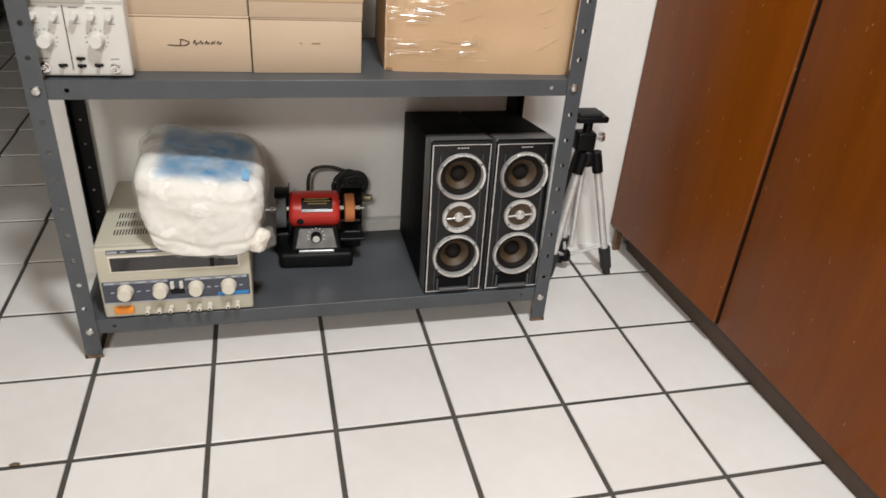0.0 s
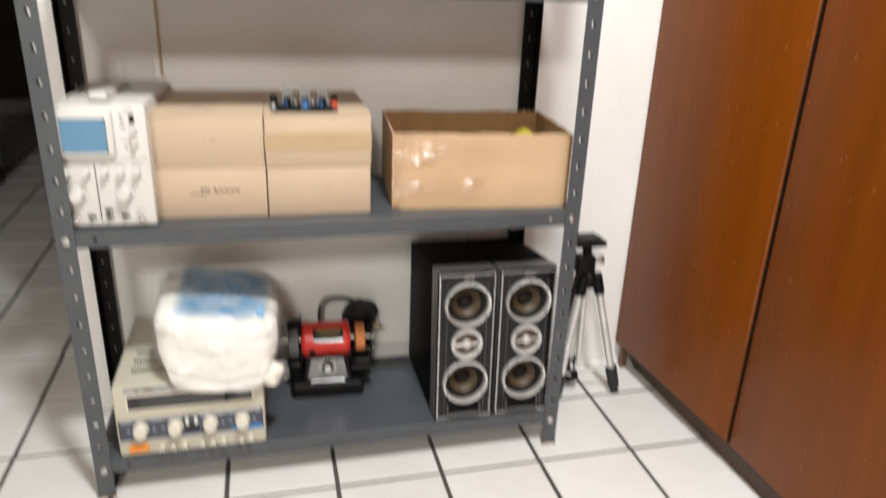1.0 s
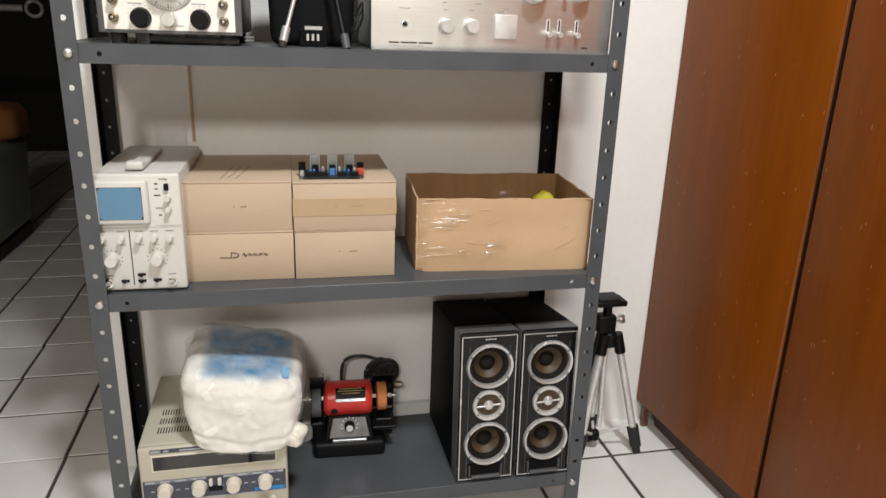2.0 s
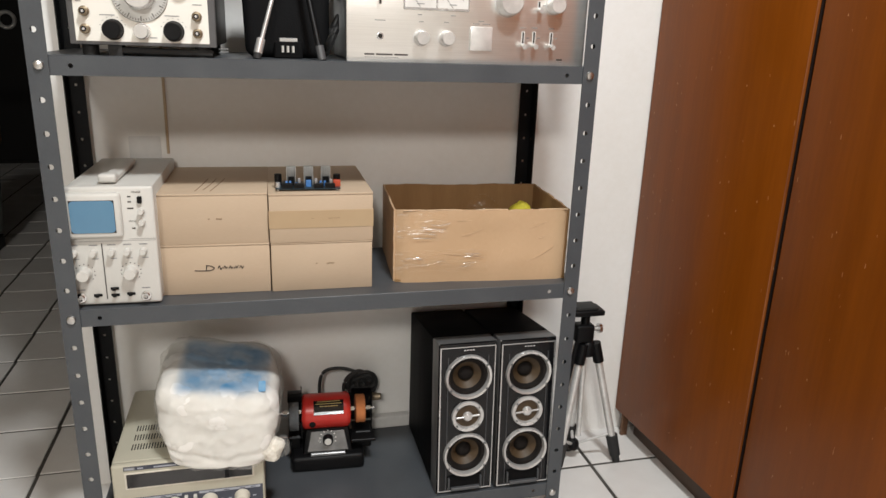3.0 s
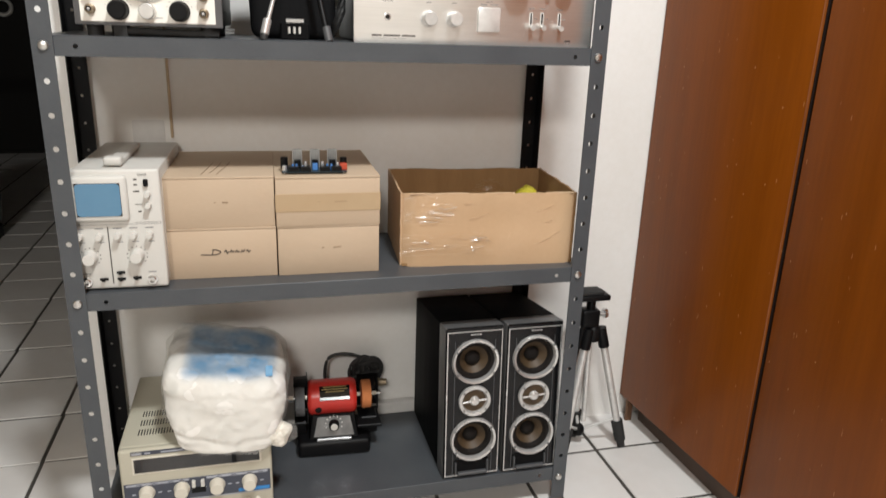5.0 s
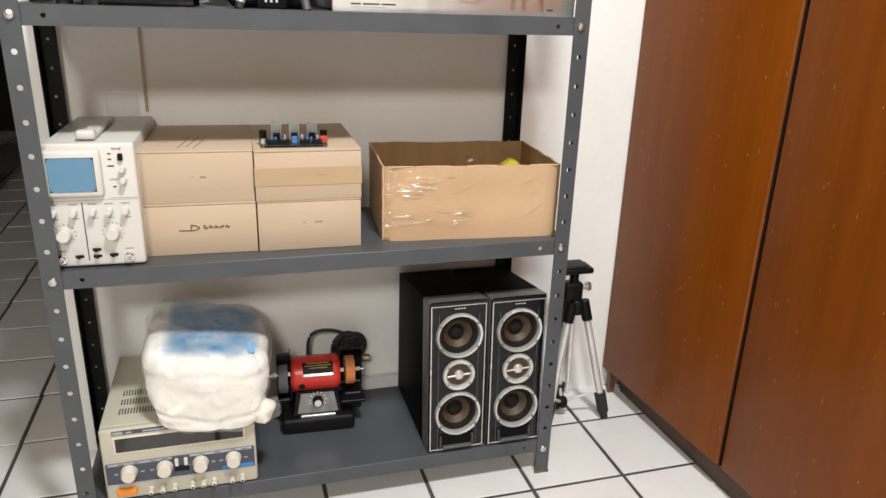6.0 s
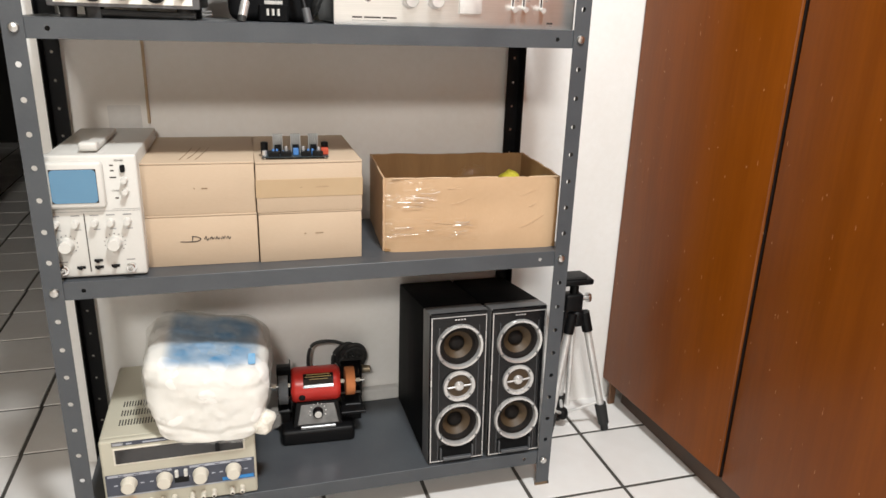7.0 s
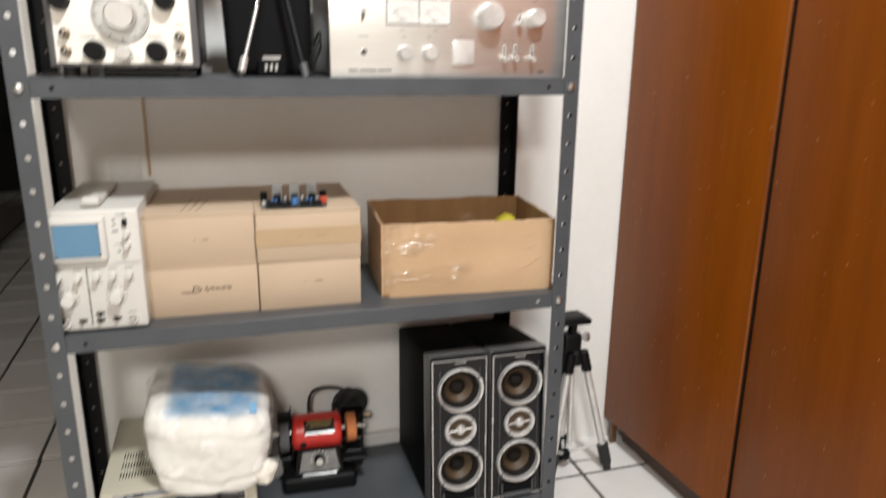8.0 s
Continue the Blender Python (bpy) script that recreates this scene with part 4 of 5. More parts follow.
closed_box((RX - 0.001, 0.086, Z2 + H1), 0.173, 0.246, H1 - 0.002, -0.4, "tan cardboard box with a tape band", (0.53, 0.49, 0.045, 0.004, "ink_faint", 0.0006), True, seed=7)
for k in range(3):
    part("scribble", tube([(0.062 + 0.012 * k, 0.02 + 0.01 * (k % 2), H1 - 0.0008), (0.068 + 0.013 * k, 0.06, H1 - 0.0008), (0.075 + 0.014 * k, 0.12, H1 - 0.0008)], 0.0006, 5), M["ink_faint"], upl, "pencil line")


def circuit_board():
    c = thing("circuit_board", (0.366, 0.101, Z2 + 2 * H1 - 0.0015), "small dark circuit board with three upright heat sinks", "circuit board", rz=-2)
    part("board", box(-0.052, 0.055, 0, 0.06, 0.003, 0.0046), M["pcb"], c)
    for x in (-0.048, 0.05):
        for y in (0.006, 0.054):
            part("standoff", spin([(0.002, 0), (0.002, 0.003)], (x, y, 0), "z", 8), M["silver"], c)
    for x in (-0.026, 0.003, 0.032):
        hs = box(x - 0.008, x + 0.008, 0.0355, 0.038, 0.0046, 0.036)
        for k in range(5):
            xx = x - 0.008 + 0.00365 * k
            box(xx, xx + 0.0014, 0.028, 0.0358, 0.0046, 0.036, 0, 2, hs)
        part("heat_sink", hs, M["sink"], c, "finned aluminium heat sink")
        part("transistor", box(x - 0.005, x + 0.005, 0.024, 0.0275, 0.0046, 0.02, 0.0006, 1), M["black"], c)
    for x0, x1 in ((-0.042, -0.024), (-0.022, -0.005), (0.0105, 0.027), (0.029, 0.046)):
        part("terminal_block", box(x0, x1, 0.0, 0.009, 0.0046, 0.0125, 0.0006, 1), M["black"], c, "black terminal block")
    part("trimmer", box(-0.002, 0.007, 0.012, 0.02, 0.0046, 0.0155, 0.0006, 1), M["cap_blue"], c, "blue trimmer")
    for x, y, r, h, mt in ((-0.048, 0.03, 0.006, 0.019, "black"), (0.051, 0.03, 0.006, 0.018, "black"), (-0.013, 0.02, 0.0028, 0.013, "silver"), (0.015, 0.018, 0.0028, 0.013, "silver"),
                           (0.04, 0.016, 0.003, 0.012, "silver"), (-0.048, 0.012, 0.004, 0.008, "silver"), (-0.034, 0.018, 0.002, 0.009, "cap_blue"), (-0.028, 0.018, 0.002, 0.009, "cap_blue"),
                           (0.023, 0.018, 0.002, 0.009, "cap_blue"), (0.03, 0.017, 0.002, 0.009, "cap_blue"), (-0.018, 0.014, 0.0018, 0.007, "cap_blue")):
        part("capacitor", spin([(r, 0.0046), (r, 0.0046 + h), (r * 0.8, 0.0052 + h), (0, 0.0052 + h)], (x, y, 0), "z", 14), M[mt], c, "", True)
    part("relay", box(0.044, 0.056, 0.012, 0.022, 0.0046, 0.0155, 0.0006, 1), M["part_red"], c, "red component")


circuit_board()


def open_carton():
    w, d, h, t = 0.322, 0.222, 0.134, 0.004
    c = thing("open_cardboard_box", (0.5135, 0.099, Z2), "open worn cardboard box with clear tape and crumpled edges", "box", rz=-4.2)

    def panel(x0, x1, y0, y1, warp, inside):
        b = bmesh.new()
        along_x = abs(x1 - x0) > abs(y1 - y0)
        n, m = 22, 10
        grid = []
        for side in (0, 1):
            rows = []
            for j in range(m + 1):
                row = []
                for i in range(n + 1):
                    u, v = i / n, j / m
                    z = v * h
                    z += (0.0016 * noise.noise(Vector((u * 6, warp, 2))) + 0.0016 * noise.noise(Vector((u * 21, warp, 5)))) * v ** 6
                    off = 0.0032 * noise.noise(Vector((u * 3.1, v * 2.7, warp))) * math.sin(math.pi * min(1, u)) + 0.001 * noise.noise(Vector((u * 11, v * 9, warp)))
                    if along_x and y0 < 0.01:
                        off += 0.012 * (max(0.0, 1 - u / 0.07) ** 2 + 0.5 * max(0.0, 1 - (1 - u) / 0.05) ** 2) + 0.004 * v * max(0.0, 1 - u / 0.15)
                        z -= 0.004 * v ** 6 * max(0.0, 1 - u / 0.04)
                    if along_x:
                        p = (x0 + u * (x1 - x0), (y0, y1)[side] + off, z)
                    else:
                        p = ((x0, x1)[side] + off, y0 + u * (y1 - y0), z)
                    row.append(b.verts.new(p))
                rows.append(row)
            grid.append(rows)
        for rows in grid:
            for j in range(m):
                for i in range(n):
                    b.faces.new((rows[j][i], rows[j][i + 1], rows[j + 1][i + 1], rows[j + 1][i]))
        for i in range(n):
            b.faces.new((grid[0][m][i], grid[0][m][i + 1], grid[1][m][i + 1], grid[1][m][i]))
            b.faces.new((grid[0][0][i], grid[0][0][i + 1], grid[1][0][i + 1], grid[1][0][i]))
        for i in (0, n):
            for j in range(m):
                b.faces.new((grid[0][j][i], grid[0][j + 1][i], grid[1][j + 1][i], grid[1][j][i]))
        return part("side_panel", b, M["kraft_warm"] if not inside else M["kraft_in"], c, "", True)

    panel(0.003, w - 0.001, 0, t, 1.3, False)
    panel(0.003, w - 0.001, d - t, d, 4.7, True)
    panel(0.001, t, 0.011, d - 0.001, 8.1, False)
    panel(w - t, w, 0.002, d - 0.001, 12.9, True)
    random.seed(21)
    for k in range(9):
        u, v = random.uniform(0.09, 0.29), random.uniform(0.015, 0.12)
        du, dv = random.uniform(0.012, 0.05), random.uniform(-0.006, 0.030)
        part("crease", tube([(u, -0.0008, v), (u + du * 0.5, -0.0013, min(h - 0.004, v + dv * 0.4)), (u + du, -0.0008, min(h - 0.003, v + dv))], random.uniform(0.0002, 0.00045), 6), M["kraft_pale"], c, "pale crease", True)
    for x0, x1 in ((0.016, 0.055), (0.058, 0.120), (0.150, 0.205), (0.262, 0.318)):
        part("worn_rim", tube([(x0, 0.001, h - 0.0005), ((x0 + x1) / 2, 0.0003, h + 0.0004), (x1, 0.001, h - 0.0003)], 0.0013, 6), M["kraft_pale"], c, "pale worn rim", True)
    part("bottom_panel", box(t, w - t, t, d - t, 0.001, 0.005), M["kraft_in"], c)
    for x0, x1, z0, z1 in ((-0.002, 0.17, 0.020, 0.063), (-0.0015, 0.095, 0.079, h + 0.001)):
        b = bmesh.new()
        n = 24
        rows = [[b.verts.new((x0 + (x1 - x0) * i / n, -0.0032 - 0.0014 * noise.noise(Vector((i * 0.5, j * 1.7, z0 * 90))), z0 + (z1 - z0) * j / 5)) for i in range(n + 1)] for j in range(6)]
        for j in range(5):
            for i in range(n):
                b.faces.new((rows[j][i], rows[j][i + 1], rows[j + 1][i + 1], rows[j + 1][i]))
        random.seed(int(z0 * 1000))
        for k in range(9):
            u, v, ln = random.uniform(x0 + 0.004, x1 - 0.03), random.uniform(z0 + 0.004, z1 - 0.004), random.uniform(0.008, 0.045)
            fold = tube([(u, -0.0036, v), (u + ln / 2, -0.0042, v + random.uniform(-0.002, 0.002)), (u + ln, -0.0036, v + random.uniform(-0.003, 0.003))], random.uniform(0.0003, 0.0007), 8)
            part("tape_fold", fold, M["tape_fold"], c, "", True)
        part("clear_tape", b, M["tape"], c, "wrinkled clear packing tape", True)
    b = bmesh.new()
    rows = [[b.verts.new((-0.0030 - 0.0012 * noise.noise(Vector((i * 0.7, j, 3))), 0.001 + 0.2 * i / 16, 0.01 + 0.112 * j / 6)) for i in range(17)] for j in range(7)]
    for j in range(6):
        for i in range(16):
            b.faces.new((rows[j][i], rows[j][i + 1], rows[j + 1][i + 1], rows[j + 1][i]))
    part("clear_tape", b, M["tape"], c, "wrinkled clear packing tape", True)
    return c


open_carton()
yb = thing("yellow_net_bag", (0.795, 0.225, Z2 + 0.0055), "crumpled yellow net bag inside the open box", "bag")
part("net", lumpy((0.027, 0.026, 0.054), (0, 0, 0.052), 4, 0.008, 50, 2.6, 2.2), M["yellow"], yb, "", True)
cb = thing("clear_plastic_bag", (0.722, 0.245, Z2 + 0.0055), "crumpled clear plastic bag inside the open box", "bag")
part("bag_film", lumpy((0.040, 0.03, 0.058), (0, 0, 0.056), 4, 0.01, 45, 2.6, 7.2), M["tape"], cb, "", True)

stick = thing("cable_strip", (0.1235, WALL_Y, 0.703), "thin tan cable strip fixed to the white wall", "cable strip")
b = box(-0.0024, 0.0024, -0.005, 0, 0, 0.62, 0.0012, 2)
for v in b.verts:
    v.co.x += 0.004 * v.co.z
part("strip", b, M["stick"], stick)
# Thin smooth white plate on the wall beside the cable strip.
patch = thing("wall_patch", (0.085, WALL_Y, 0.690), "smooth white patch on the wall", "patch")
part("filler", plate(-0.030, 0.026, -0.0015, 0, 0, 0.046, 0.003), M["white_pvc"], patch)


# ---------------------------------------------------------------- upper shelf
def generator():
    w, d, h = 0.200, 0.20, 0.152
    g = thing("signal_generator", (0.0365, 0.060, Z3), "cream-faced signal generator with a large tuning dial and black knobs", "signal generator", rz=-2.5)
    z0 = 0.017
    part("case", box(0.002, w - 0.002, 0.006, d, z0, z0 + h, 0.003, 2), M["black"], g, "black metal case", True)
    part("bezel", box(0, w, 0, 0.008, z0 - 0.002, z0 + h + 0.002, 0.002, 2), M["gear_grey"], g, "grey metal bezel", True)
    part("face", box(0.009, w - 0.010, -0.0012, 0.003, z0 + 0.003, z0 + h - 0.004), M["gear_cream"], g, "cream enamel face")
    for x in (0.022, w - 0.022):
        for y in (0.02, d - 0.025):
            part("foot", spin([(0.011, 0), (0.012, z0)], (x, y, 0), "z", 16), M["rubber"], g, "", True)
    part("tilt_bar", box(0.0495, 0.0675, 0.004, 0.03, 0.0, z0), M["rubber"], g)
    # Long black bar low beneath the case.
    part("tilt_stand", tube([(0.062, 0.012, 0.008), (0.128, 0.014, 0.006), (0.193, 0.012, 0.006)], 0.0055, 10, None, False), M["rubber"], g, "long black bar under the case", True)
    cx, cz = 0.0985, 0.086
    dial = part("tuning_dial", spin([(0.0385, 0), (0.0385, 0.002), (0.0375, 0.003), (0.0, 0.003)], (cx, -0.001, cz), "y", 56), M["dial"], g, "large silver tuning dial", True)
    for k in range(60):
        a = 2 * math.pi * k / 60
        r0, r1 = (0.030, 0.0365) if k % 5 == 0 else (0.0335, 0.0365)
        part("dial_mark", rods([((cx + r0 * math.cos(a), -0.0042, cz + r0 * math.sin(a)), (cx + r1 * math.cos(a), -0.0042, cz + r1 * math.sin(a)))], 0.0004 if k % 5 else 0.0006), M["ink"], dial)
    knob(g, (cx, -0.004, cz), 0.0215, 0.018, M["spun"], "spun silver tuning knob")
    for x, z in ((0.0595, 0.0365), (0.1415, 0.0365), (0.021, 0.105), (0.158, 0.108)):
        knob(g, (x, -0.001, z), 0.0135, 0.016, M["black"], "black knob", None, 1.08)
        for k in range(7):
            a = radians(-70 + 23 * k)
            part("dial_mark", box(x + 0.018 * math.sin(a) - 0.0008, x + 0.018 * math.sin(a) + 0.0008, -0.0015, 0, z + 0.018 * math.cos(a) - 0.0004, z + 0.018 * math.cos(a) + 0.0004), M["ink_grey"], g)
    knob(g, (cx, -0.001, 0.0355), 0.0115, 0.015, M["spun"], "small silver knob")
    for x, z in ((0.0235, 0.0605), (0.0228, 0.0365), (0.1745, 0.0580), (0.1745, 0.0345)):
        c = part("terminal", spin([(0.0070, 0), (0.0070, 0.004), (0.0056, 0.005), (0.0056, 0.011), (0.0040, 0.0115), (0.0038, 0.006), (0, 0.006)], (x, -0.001, z), "y", 18), M["brass"], g, "dull brass terminal", True)
        part("socket", spin([(0.0037, 0), (0.0037, 0.0115), (0, 0.0116)], (x, -0.001, z), "y", 12), M["display"], c)
        part("pin", spin([(0.0019, 0), (0.0019, 0.0122), (0, 0.0124)], (x, -0.001, z), "y", 10), M["silver"], c, "pale centre pin", True)
    for x0, x1, z in ((0.043, 0.063, 0.0555), (0.13, 0.15, 0.057), (0.013, 0.02, 0.073), (0.169, 0.182, 0.0735), (0.108, 0.118, 0.026)):
        part("print_bar", box(x0, x1, -0.0015, 0, z, z + 0.0013), M["ink_grey"], g)
    part("side_pins", rods([((w, 0.03, 0.012), (w + 0.014, 0.025, 0.013)), ((w, 0.03, 0.007), (w + 0.014, 0.025, 0.009))], 0.0012), M["silver"], g, "metal plug pins")


generator()


def folding_speaker():
    f = thing("black_table_speaker", (0.342, 0.118, Z3), "black rounded speaker with slim silver stand legs", "speaker")
    b = box(-0.066, 0.066, 0, 0.05, 0.0, 0.185, 0.016, 4)
    for v in b.verts:
        v.co.y += 0.045 * v.co.z / 0.185
        v.co.x *= 1.0 + 0.10 * v.co.z / 0.185
    part("body", b, M["grille"], f, "", True)
    part("nameplate", box(-0.014, 0.014, -0.0165, -0.009, 0.0255, 0.0315, 0.0008, 1), M["silver"], f, "small silver plate")
    bl = box(-0.022, 0.022, -0.0155, 0.01, 0.0, 0.026, 0.002, 1)
    part("logo_panel", bl, M["grille"], f)
    part("logo", rods([((-0.009 + 0.008 * k, -0.0162, 0.0095), (-0.009 + 0.008 * k, -0.0162, 0.0195)) for k in range(3)], 0.0022), M["white_plastic"], f, "small white logo mark")
    leg = part("leg", tube([(-0.0465, -0.048, 0.011), (-0.018, -0.012, 0.105), (0.002, 0.012, 0.17)], 0.0034, 12, None, False), M["silver"], f, "silver stand leg", True)
    part("sleeve", tube([(-0.0475, -0.0495, 0.008), (-0.042, -0.0415, 0.029)], 0.0066, 14, None, False), M["silver"], leg, "silver end sleeve", True)
    part("leg_tip", tube([(-0.0492, -0.052, 0.0), (-0.0475, -0.0495, 0.0082)], 0.0062, 14, None, False), M["rubber"], leg, "black rubber tip", True)
    leg = part("leg", tube([(0.0465, -0.048, 0.011), (0.030, -0.012, 0.105), (0.018, 0.012, 0.17)], 0.0046, 12, None, False), M["black"], f, "black stand leg", True)
    part("leg_tip", tube([(0.0492, -0.052, 0.0), (0.0455, -0.0455, 0.021)], 0.0066, 14, None, False), M["dark_grey"], leg, "", True)


folding_speaker()
cord = thing("black_cable_coil", (0.412, 0.15, Z3), "loose coil of thin black cable beside the amplifier", "cable")
random.seed(11)
coil = None
for i in range(6):
    cz, r = 0.026 + 0.004 * i, random.uniform(0.018, 0.026)
    coil = tube([(0.010 * math.sin(k * 0.7 + i), -0.02 + r * math.cos(2 * math.pi * k / 9 + i), cz + r * math.sin(2 * math.pi * k / 9 + i)) for k in range(10)], 0.0024, 6, coil)
part("coil", coil, M["rubber"], cord, "", True)


def amplifier():
    w, d, h = 0.400, 0.235, 0.150
    a = thing("stereo_amplifier", (0.4285, 0.064, Z3), "silver stereo amplifier with brushed face, knobs and meters", "amplifier")
    part("case", box(0.004, w - 0.004, 0.006, d, 0.002, h - 0.003, 0.002, 2), M["dark_grey"], a, "dark metal case", True)
    part("faceplate", box(0, w, 0, 0.007, 0.0, h, 0.0012, 2), M["alu"], a, "brushed aluminium faceplate", True)

    def bar(x0, x1, z, t=0.0012, m="ink_grey"):
        part("print_bar", box(x0, x1, -0.0004, 0.001, z, z + t), M[m], a)

    for x, z, r, dep in ((0.2605, 0.0975, 0.0208, 0.024), (0.1180, 0.0385, 0.0116, 0.020), (0.1590, 0.0390, 0.0116, 0.020), (0.3410, 0.0965, 0.0142, 0.020)):
        part("knob_base", spin([(r * 1.13, 0), (r * 1.13, 0.0008), (0, 0.001)], (x, 0, z), "y", 36), M["knob_alu"], a, "", True)
        knob(a, (x, -0.001, z), r, dep, M["knob_alu"], "satin aluminium knob")
        bar(x - 0.004, x + 0.004, z + r + 0.012)
    part("push_button", box(0.1985, 0.2355, -0.005, 0.002, 0.021, 0.0585, 0.0015, 2), M["knob_alu"], a, "large square push button", True)
    bar(0.203, 0.214, 0.062), bar(0.219, 0.232, 0.062), bar(0.212, 0.222, 0.066)
    m = part("meter_window", box(0.0890, 0.1960, -0.0015, 0.002, 0.0805, 0.1225, 0.001, 1), M["silver"], a, "window with two meters")
    for x0, x1 in ((0.0915, 0.141), (0.144, 0.1935)):
        f = part("meter_face", box(x0, x1, -0.002, 0.001, 0.084, 0.1195), M["face_white"], m, "white meter face")
        c = (x0 + x1) / 2
        part("scale_arc", tube([(c + 0.021 * math.sin(radians(q)), -0.0022, 0.082 + 0.024 * math.cos(radians(q))) for q in range(-55, 56, 11)], 0.0003, 4), M["ink_grey"], f)
        part("needle", rods([((c, -0.0022, 0.0845), (c - 0.016, -0.0022, 0.105))], 0.0003), M["ink"], f)
        part("print_bar", box(c - 0.006, c + 0.006, -0.0023, -0.0019, 0.089, 0.0905), M["ink_grey"], f)
    bar(0.112, 0.119, 0.073), bar(0.166, 0.174, 0.073)
    j = part("headphone_socket", spin([(0.0055, 0), (0.0055, 0.0015), (0.0036, 0.002), (0, 0.002)], (0.0525, 0, 0.0395), "y", 20), M["silver"], a, "headphone socket", True)
    part("socket_hole", spin([(0.0036, 0), (0.0036, 0.0022), (0, 0.0023)], (0.0525, 0, 0.0395), "y", 14), M["display"], j)
    bar(0.044, 0.061, 0.0625)
    for x, z0, z1, lev in ((0.0525, 0.0875, 0.1045, 0.1015), (0.3145, 0.0885, 0.1005, 0.0865), (0.2895, 0.033, 0.0525, 0.0295), (0.3085, 0.0335, 0.053, 0.0300), (0.339, 0.034, 0.0525, 0.0295)):
        part("slot_rim", box(x - 0.0028, x + 0.0028, -0.0004, 0.001, z0 - 0.001, z1 + 0.001), M["face_white"], a)
        s = part("slot", box(x - 0.0014, x + 0.0014, -0.0007, 0.001, z0, z1), M["display"], a, "dark lever slot")
        part("lever", tube([(x, 0, lev + 0.003), (x, -0.013, lev)], (0.0026, 0.0042), 12, None, False), M["knob_alu"], s, "satin lever", True)
        bar(x - 0.005, x + 0.005, z1 + 0.006)
        bar(x + 0.006, x + 0.011, (z0 + z1) / 2)
    # maker's line and small badge as plain bars
    x = 0.028
    for n in (0.0155, 0.026, 0.022):
        bar(x, x + n, 0.0105, 0.0024, "ink")
        x += n + 0.003
    bar(0.028, 0.082, 0.0068, 0.0008)
    bar(0.351, 0.3615, 0.0085, 0.0028, "ink"), bar(0.352, 0.3605, 0.0058, 0.0008)


amplifier()


# ---------------------------------------------------------------- beside the shelving
def tripod():
    t = thing("camera_tripod", (0.985, 0.235, 0), "small folded camera tripod with silver legs and black head", "tripod")
    apex = Vector((-0.008, -0.002, 0.285))
    part("hub", spin([(0.012, 0.262), (0.019, 0.266), (0.020, 0.285), (0.015, 0.297), (0.011, 0.300)], (apex.x, apex.y, 0), "z", 20), M["black"], t, "", True)
    feet = [Vector((0.079, -0.033, 0)), Vector((-0.014, 0.032, 0)), Vector((-0.078, -0.048, 0))]
    for f in feet:
        d = Vector((f.x - apex.x, f.y - apex.y, 0)).normalized()
        top = apex + d * 0.020 + Vector((0, 0, -0.002))
        low = Vector((f.x, f.y, 0)) + (top - f).normalized() * 0.058
        leg = part("leg", tube([top, low], 0.0085, 16, None, False), M["knob_alu"], t, "silver leg tube", True)
        part("leg_joint", tube([top + (top - low).normalized() * 0.012, top + (low - top).normalized() * 0.034], 0.0118, 14, None, False), M["black"], leg, "black leg joint", True)
        part("shoe", tube([low + (top - low).normalized() * 0.012, Vector((f.x, f.y, 0)) + (top - f).normalized() * 0.018], (0.0135, 0.0125), 14, None, False), M["rubber"], leg, "black leg clamp", True)
        part("tip", tube([Vector((f.x, f.y, 0.0)) + (top - f).normalized() * 0.019, Vector((f.x, f.y, 0.001))], (0.0088, 0.0088), 12, None, False), M["rubber"], leg, "rubber tip", True)
        mid = Vector((f.x, f.y, 0)) + (top - f).normalized() * 0.075
        part("brace", tube([Vector((-0.018, 0.0, 0.036)), mid], 0.0036, 8, None, False), M["knob_alu"], t, "thin silver brace", True)
    part("brace_hub", spin([(0.012, 0.026), (0.014, 0.03), (0.014, 0.042), (0.01, 0.048)], (-0.018, 0.0, 0), "z", 16), M["black"], t, "", True)
    part("center_column", tube([(apex.x, apex.y, 0.06), (apex.x - 0.006, apex.y, 0.30)], 0.006, 12, None, False), M["knob_alu"], t, "silver centre column", True)
    head = Vector((apex.x - 0.010, apex.y, 0))
    part("pan_head", box(head.x - 0.024, head.x + 0.018, head.y - 0.016, head.y + 0.016, 0.298, 0.340, 0.006, 3), M["black"], t, "", True)
    part("head_neck", spin([(0.010, 0.336), (0.010, 0.364)], (head.x, head.y, 0), "z", 14), M["black"], t, "", True)
    part("camera_plate", box(head.x - 0.036, head.x + 0.034, head.y - 0.024, head.y + 0.024, 0.364, 0.377, 0.004, 3), M["black"], t, "", True)
    part("plate_pad", box(head.x - 0.030, head.x + 0.020, head.y - 0.019, head.y + 0.019, 0.377, 0.384, 0.002, 2), M["rubber"], t, "rubber pad", True)
    k = part("pan_knob", tube([(head.x + 0.018, head.y, 0.325), (head.x + 0.034, head.y, 0.326)], 0.0055, 14, None, False), M["silver"], t, "silver locking knob", True)
    part("knob_head", tube([(head.x + 0.032, head.y, 0.326), (head.x + 0.039, head.y, 0.326)], 0.011, 16, None, False), M["chrome"], k, "", True)
    part("pan_handle", tube([(head.x - 0.02, head.y - 0.01, 0.30), (head.x - 0.05, head.y - 0.035, 0.19), (head.x - 0.064, head.y - 0.05, 0.14)], 0.005, 10), M["black"], t, "black pan handle", True)


tripod()

chip = thing("floor_debris", (-0.075, -0.197, 0.0), "small brown crumb on a tile joint", "debris")
part("crumb", lumpy((0.0075, 0.0035, 0.0022), (0, 0, 0.0018), 3, 0.0012, 300, 2.2, 1.0), M["foot"], chip, "", True)

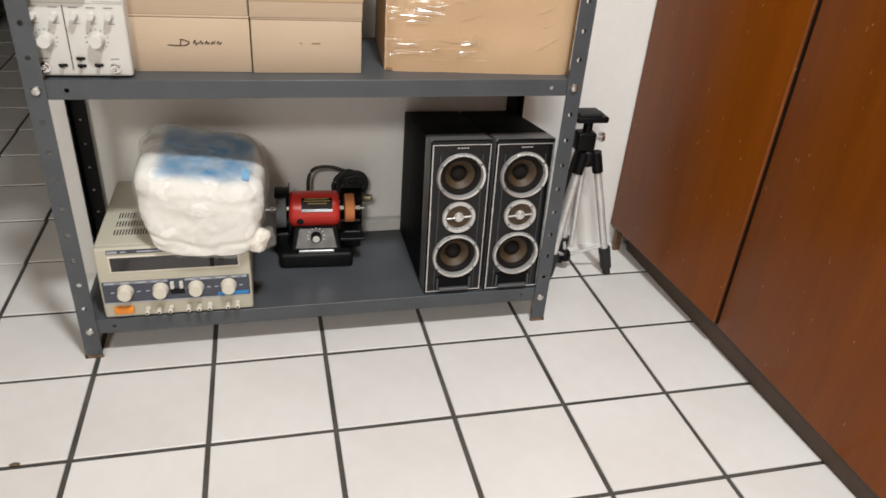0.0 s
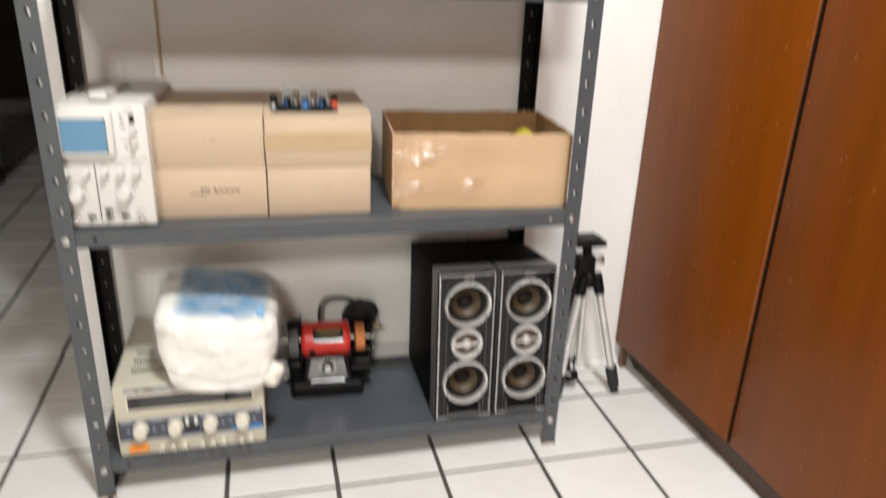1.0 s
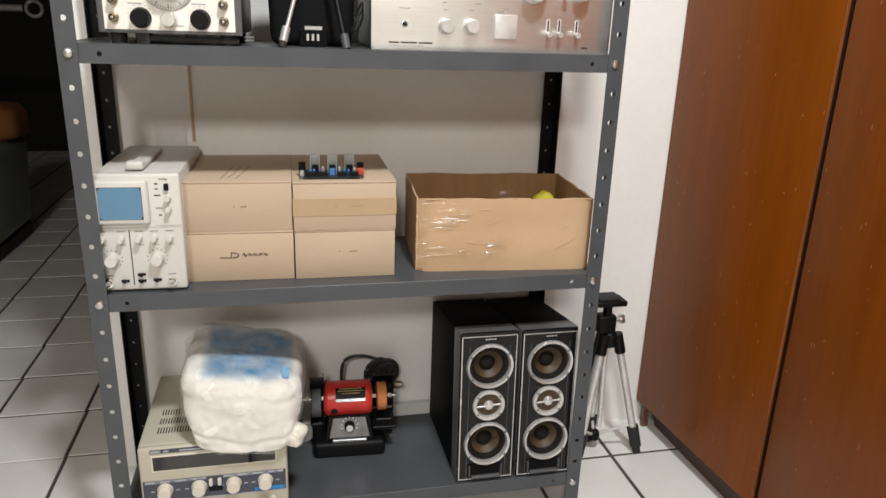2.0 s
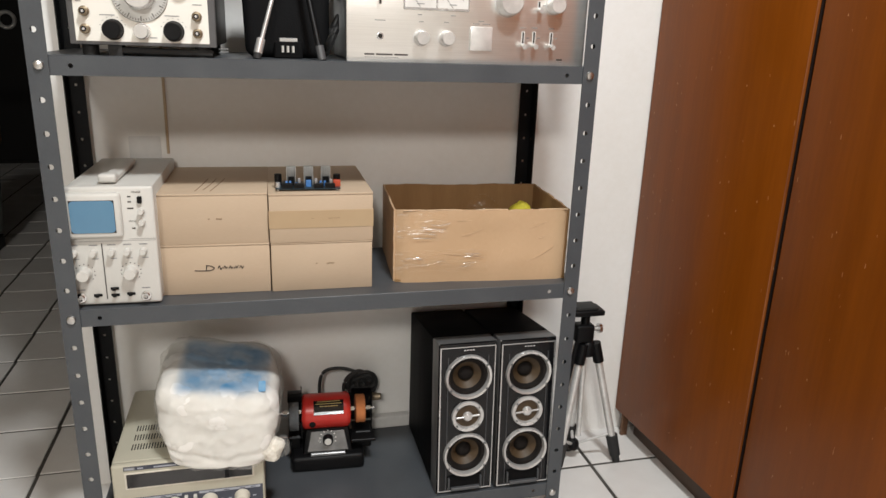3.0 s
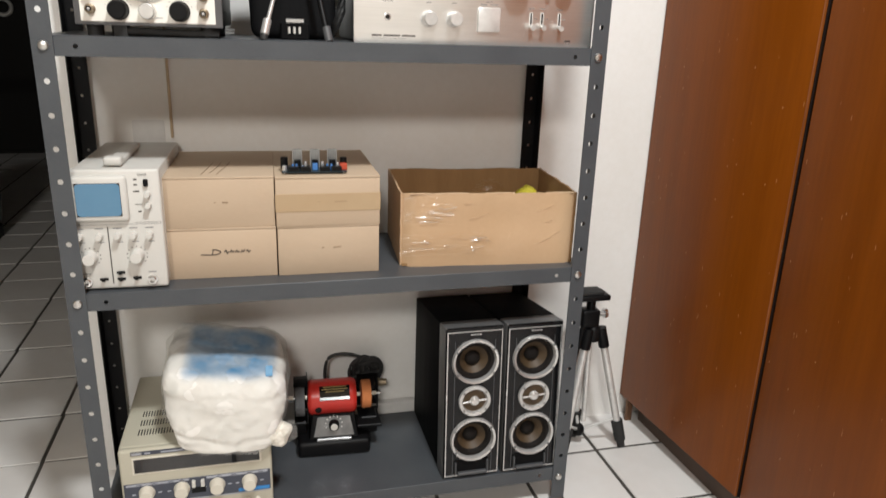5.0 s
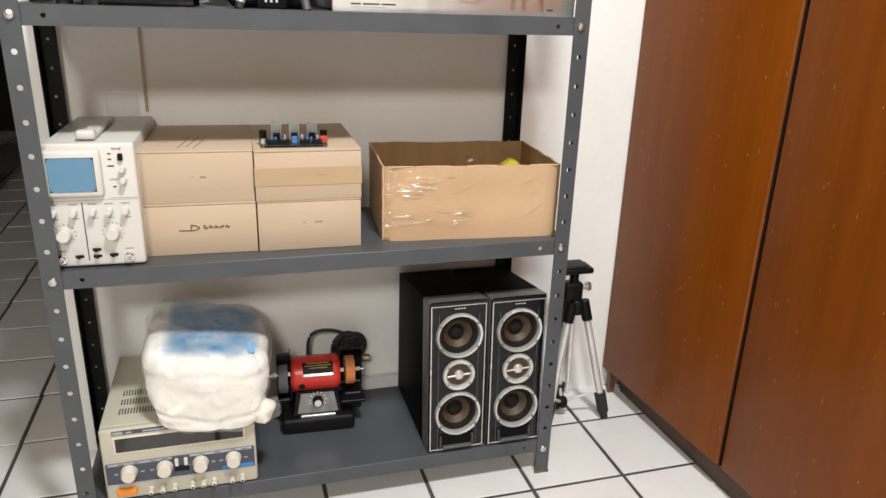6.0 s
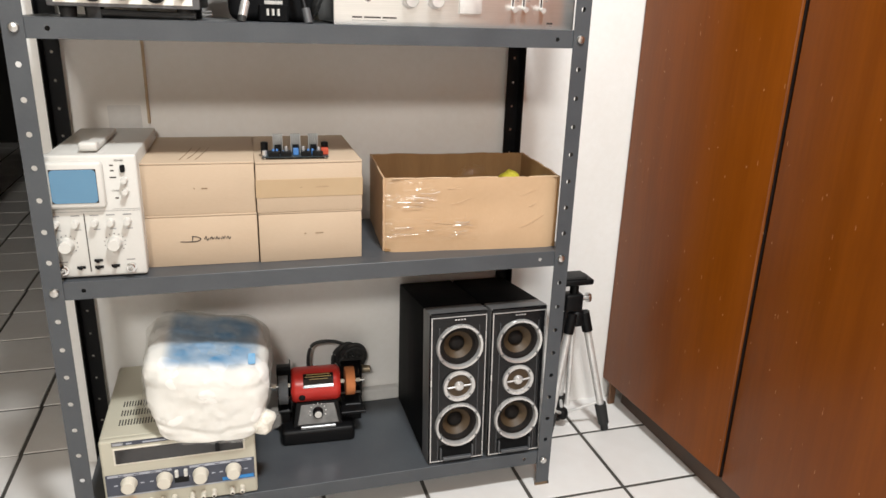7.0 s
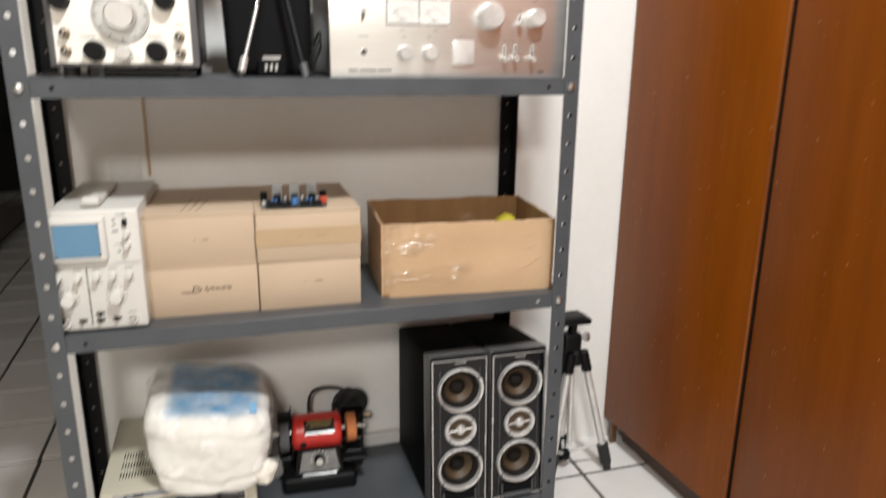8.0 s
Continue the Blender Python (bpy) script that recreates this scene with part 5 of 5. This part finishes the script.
# ---------------------------------------------------------------- the unlit room beyond
ch = thing("low_cabinet", (-1.075, 1.90, 0), "low rounded pale grey cabinet in the unlit room", "cabinet")
b = box(-0.3, 0.3, -0.3, 0.3, 0.05, 0.43, 0.045, 5)
for v in b.verts:
    v.co.x *= 1.0 + 0.10 * v.co.z / 0.43
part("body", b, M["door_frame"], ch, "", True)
part("base", box(-0.295, 0.295, -0.29, 0.29, 0, 0.055, 0.004, 1), M["black"], ch, "black base")
oc = thing("orange_cushion", (-0.865, 2.06, 0.428), "dim orange cushion on the cabinet", "cushion")
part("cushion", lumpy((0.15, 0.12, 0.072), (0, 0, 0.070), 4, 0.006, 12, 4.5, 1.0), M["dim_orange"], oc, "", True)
rail = thing("rail_stand", (-1.45, 2.36, 0), "dim metal rail with a ring end on an upright stand", "stand")
part("foot_plate", spin([(0.16, 0), (0.16, 0.012), (0.03, 0.02), (0, 0.02)], (0, 0, 0), "z", 28), M["black"], rail, "", True)
part("upright", tube([(0, 0, 0.01), (0, 0, 0.94)], 0.016, 14, None, False), M["plate_grey"], rail, "", True)
arm = part("rail", tube([(0, 0, 0.925), (0.70, 0, 0.925)], 0.015, 14, None, False), M["sink"], rail, "dim silver rail", True)
part("ring_end", tube([(0.742 + 0.031 * math.cos(math.pi * k / 8), 0, 0.925 + 0.031 * math.sin(math.pi * k / 8)) for k in range(17)], 0.008, 10), M["sink"], arm, "silver ring", True)

# ---------------------------------------------------------------- floor tiles
T, J = 0.2, 0.0082


def tile_mesh(kind):
    b = box(-T / 2 + J / 2, T / 2 - J / 2, -T / 2 + J / 2, T / 2 - J / 2, -0.008, 0)
    bmesh.ops.bevel(b, geom=[e for e in b.edges if all(v.co.z > -0.004 for v in e.verts)], offset=0.0012, segments=1, affect="EDGES")
    for v in b.verts:
        if v.co.z > -0.004:
            v.co.z += 0.0004 * noise.noise(Vector((v.co.x * 20 + kind * 7.3, v.co.y * 20, 0)))
            v.co.x += 0.0007 * noise.noise(Vector((kind * 3.1, v.co.y * 30, 4)))
            v.co.y += 0.0007 * noise.noise(Vector((v.co.x * 30, kind * 2.7, 9)))
    me = bpy.data.meshes.new("tile")
    b.to_mesh(me)
    b.free()
    me.materials.append(M["tile"])
    return me


tiles = [tile_mesh(k) for k in range(5)]
random.seed(9)
verts, faces = [], []
for i in range(-15, 8):
    for j in range(-22, 21):
        x, y = (i + 0.5) * T, (j + 0.5) * T
        if x > 1.6 or y > 4.2 or (0 < x < 1.2 and WALL_Y + 0.1 < y < 0.55):
            continue
        me = tiles[(i * 7 + j * 3) % 5]
        if y > 0.4:  # the other room's tiles are laid a little askew
            x, y = x - 0.016 * (y - 0.4), y + 0.016 * x
        if -1.0 < x < 1.25 and -1.2 < y < 2.2 and not (x > 0 and y > 0.5):
            o = new("tile", me)
            o.parent = floor
            o.matrix_world = pose(x, y, random.uniform(-0.0004, 0.0003), random.uniform(-0.12, 0.12), random.uniform(-0.12, 0.12), 180 * random.randrange(2))
        else:
            n0 = len(verts)
            verts += [(v.co.x + x, v.co.y + y, v.co.z) for v in me.vertices]
            faces += [[n0 + k for k in p.vertices] for p in me.polygons]
me = bpy.data.meshes.new("outer_tiles")
me.from_pydata(verts, [], faces)
me.materials.append(M["tile"])
outer = tagged(new("outer_tiles", me), "white floor tiles farther off", kind="stuff")
outer.parent = floor
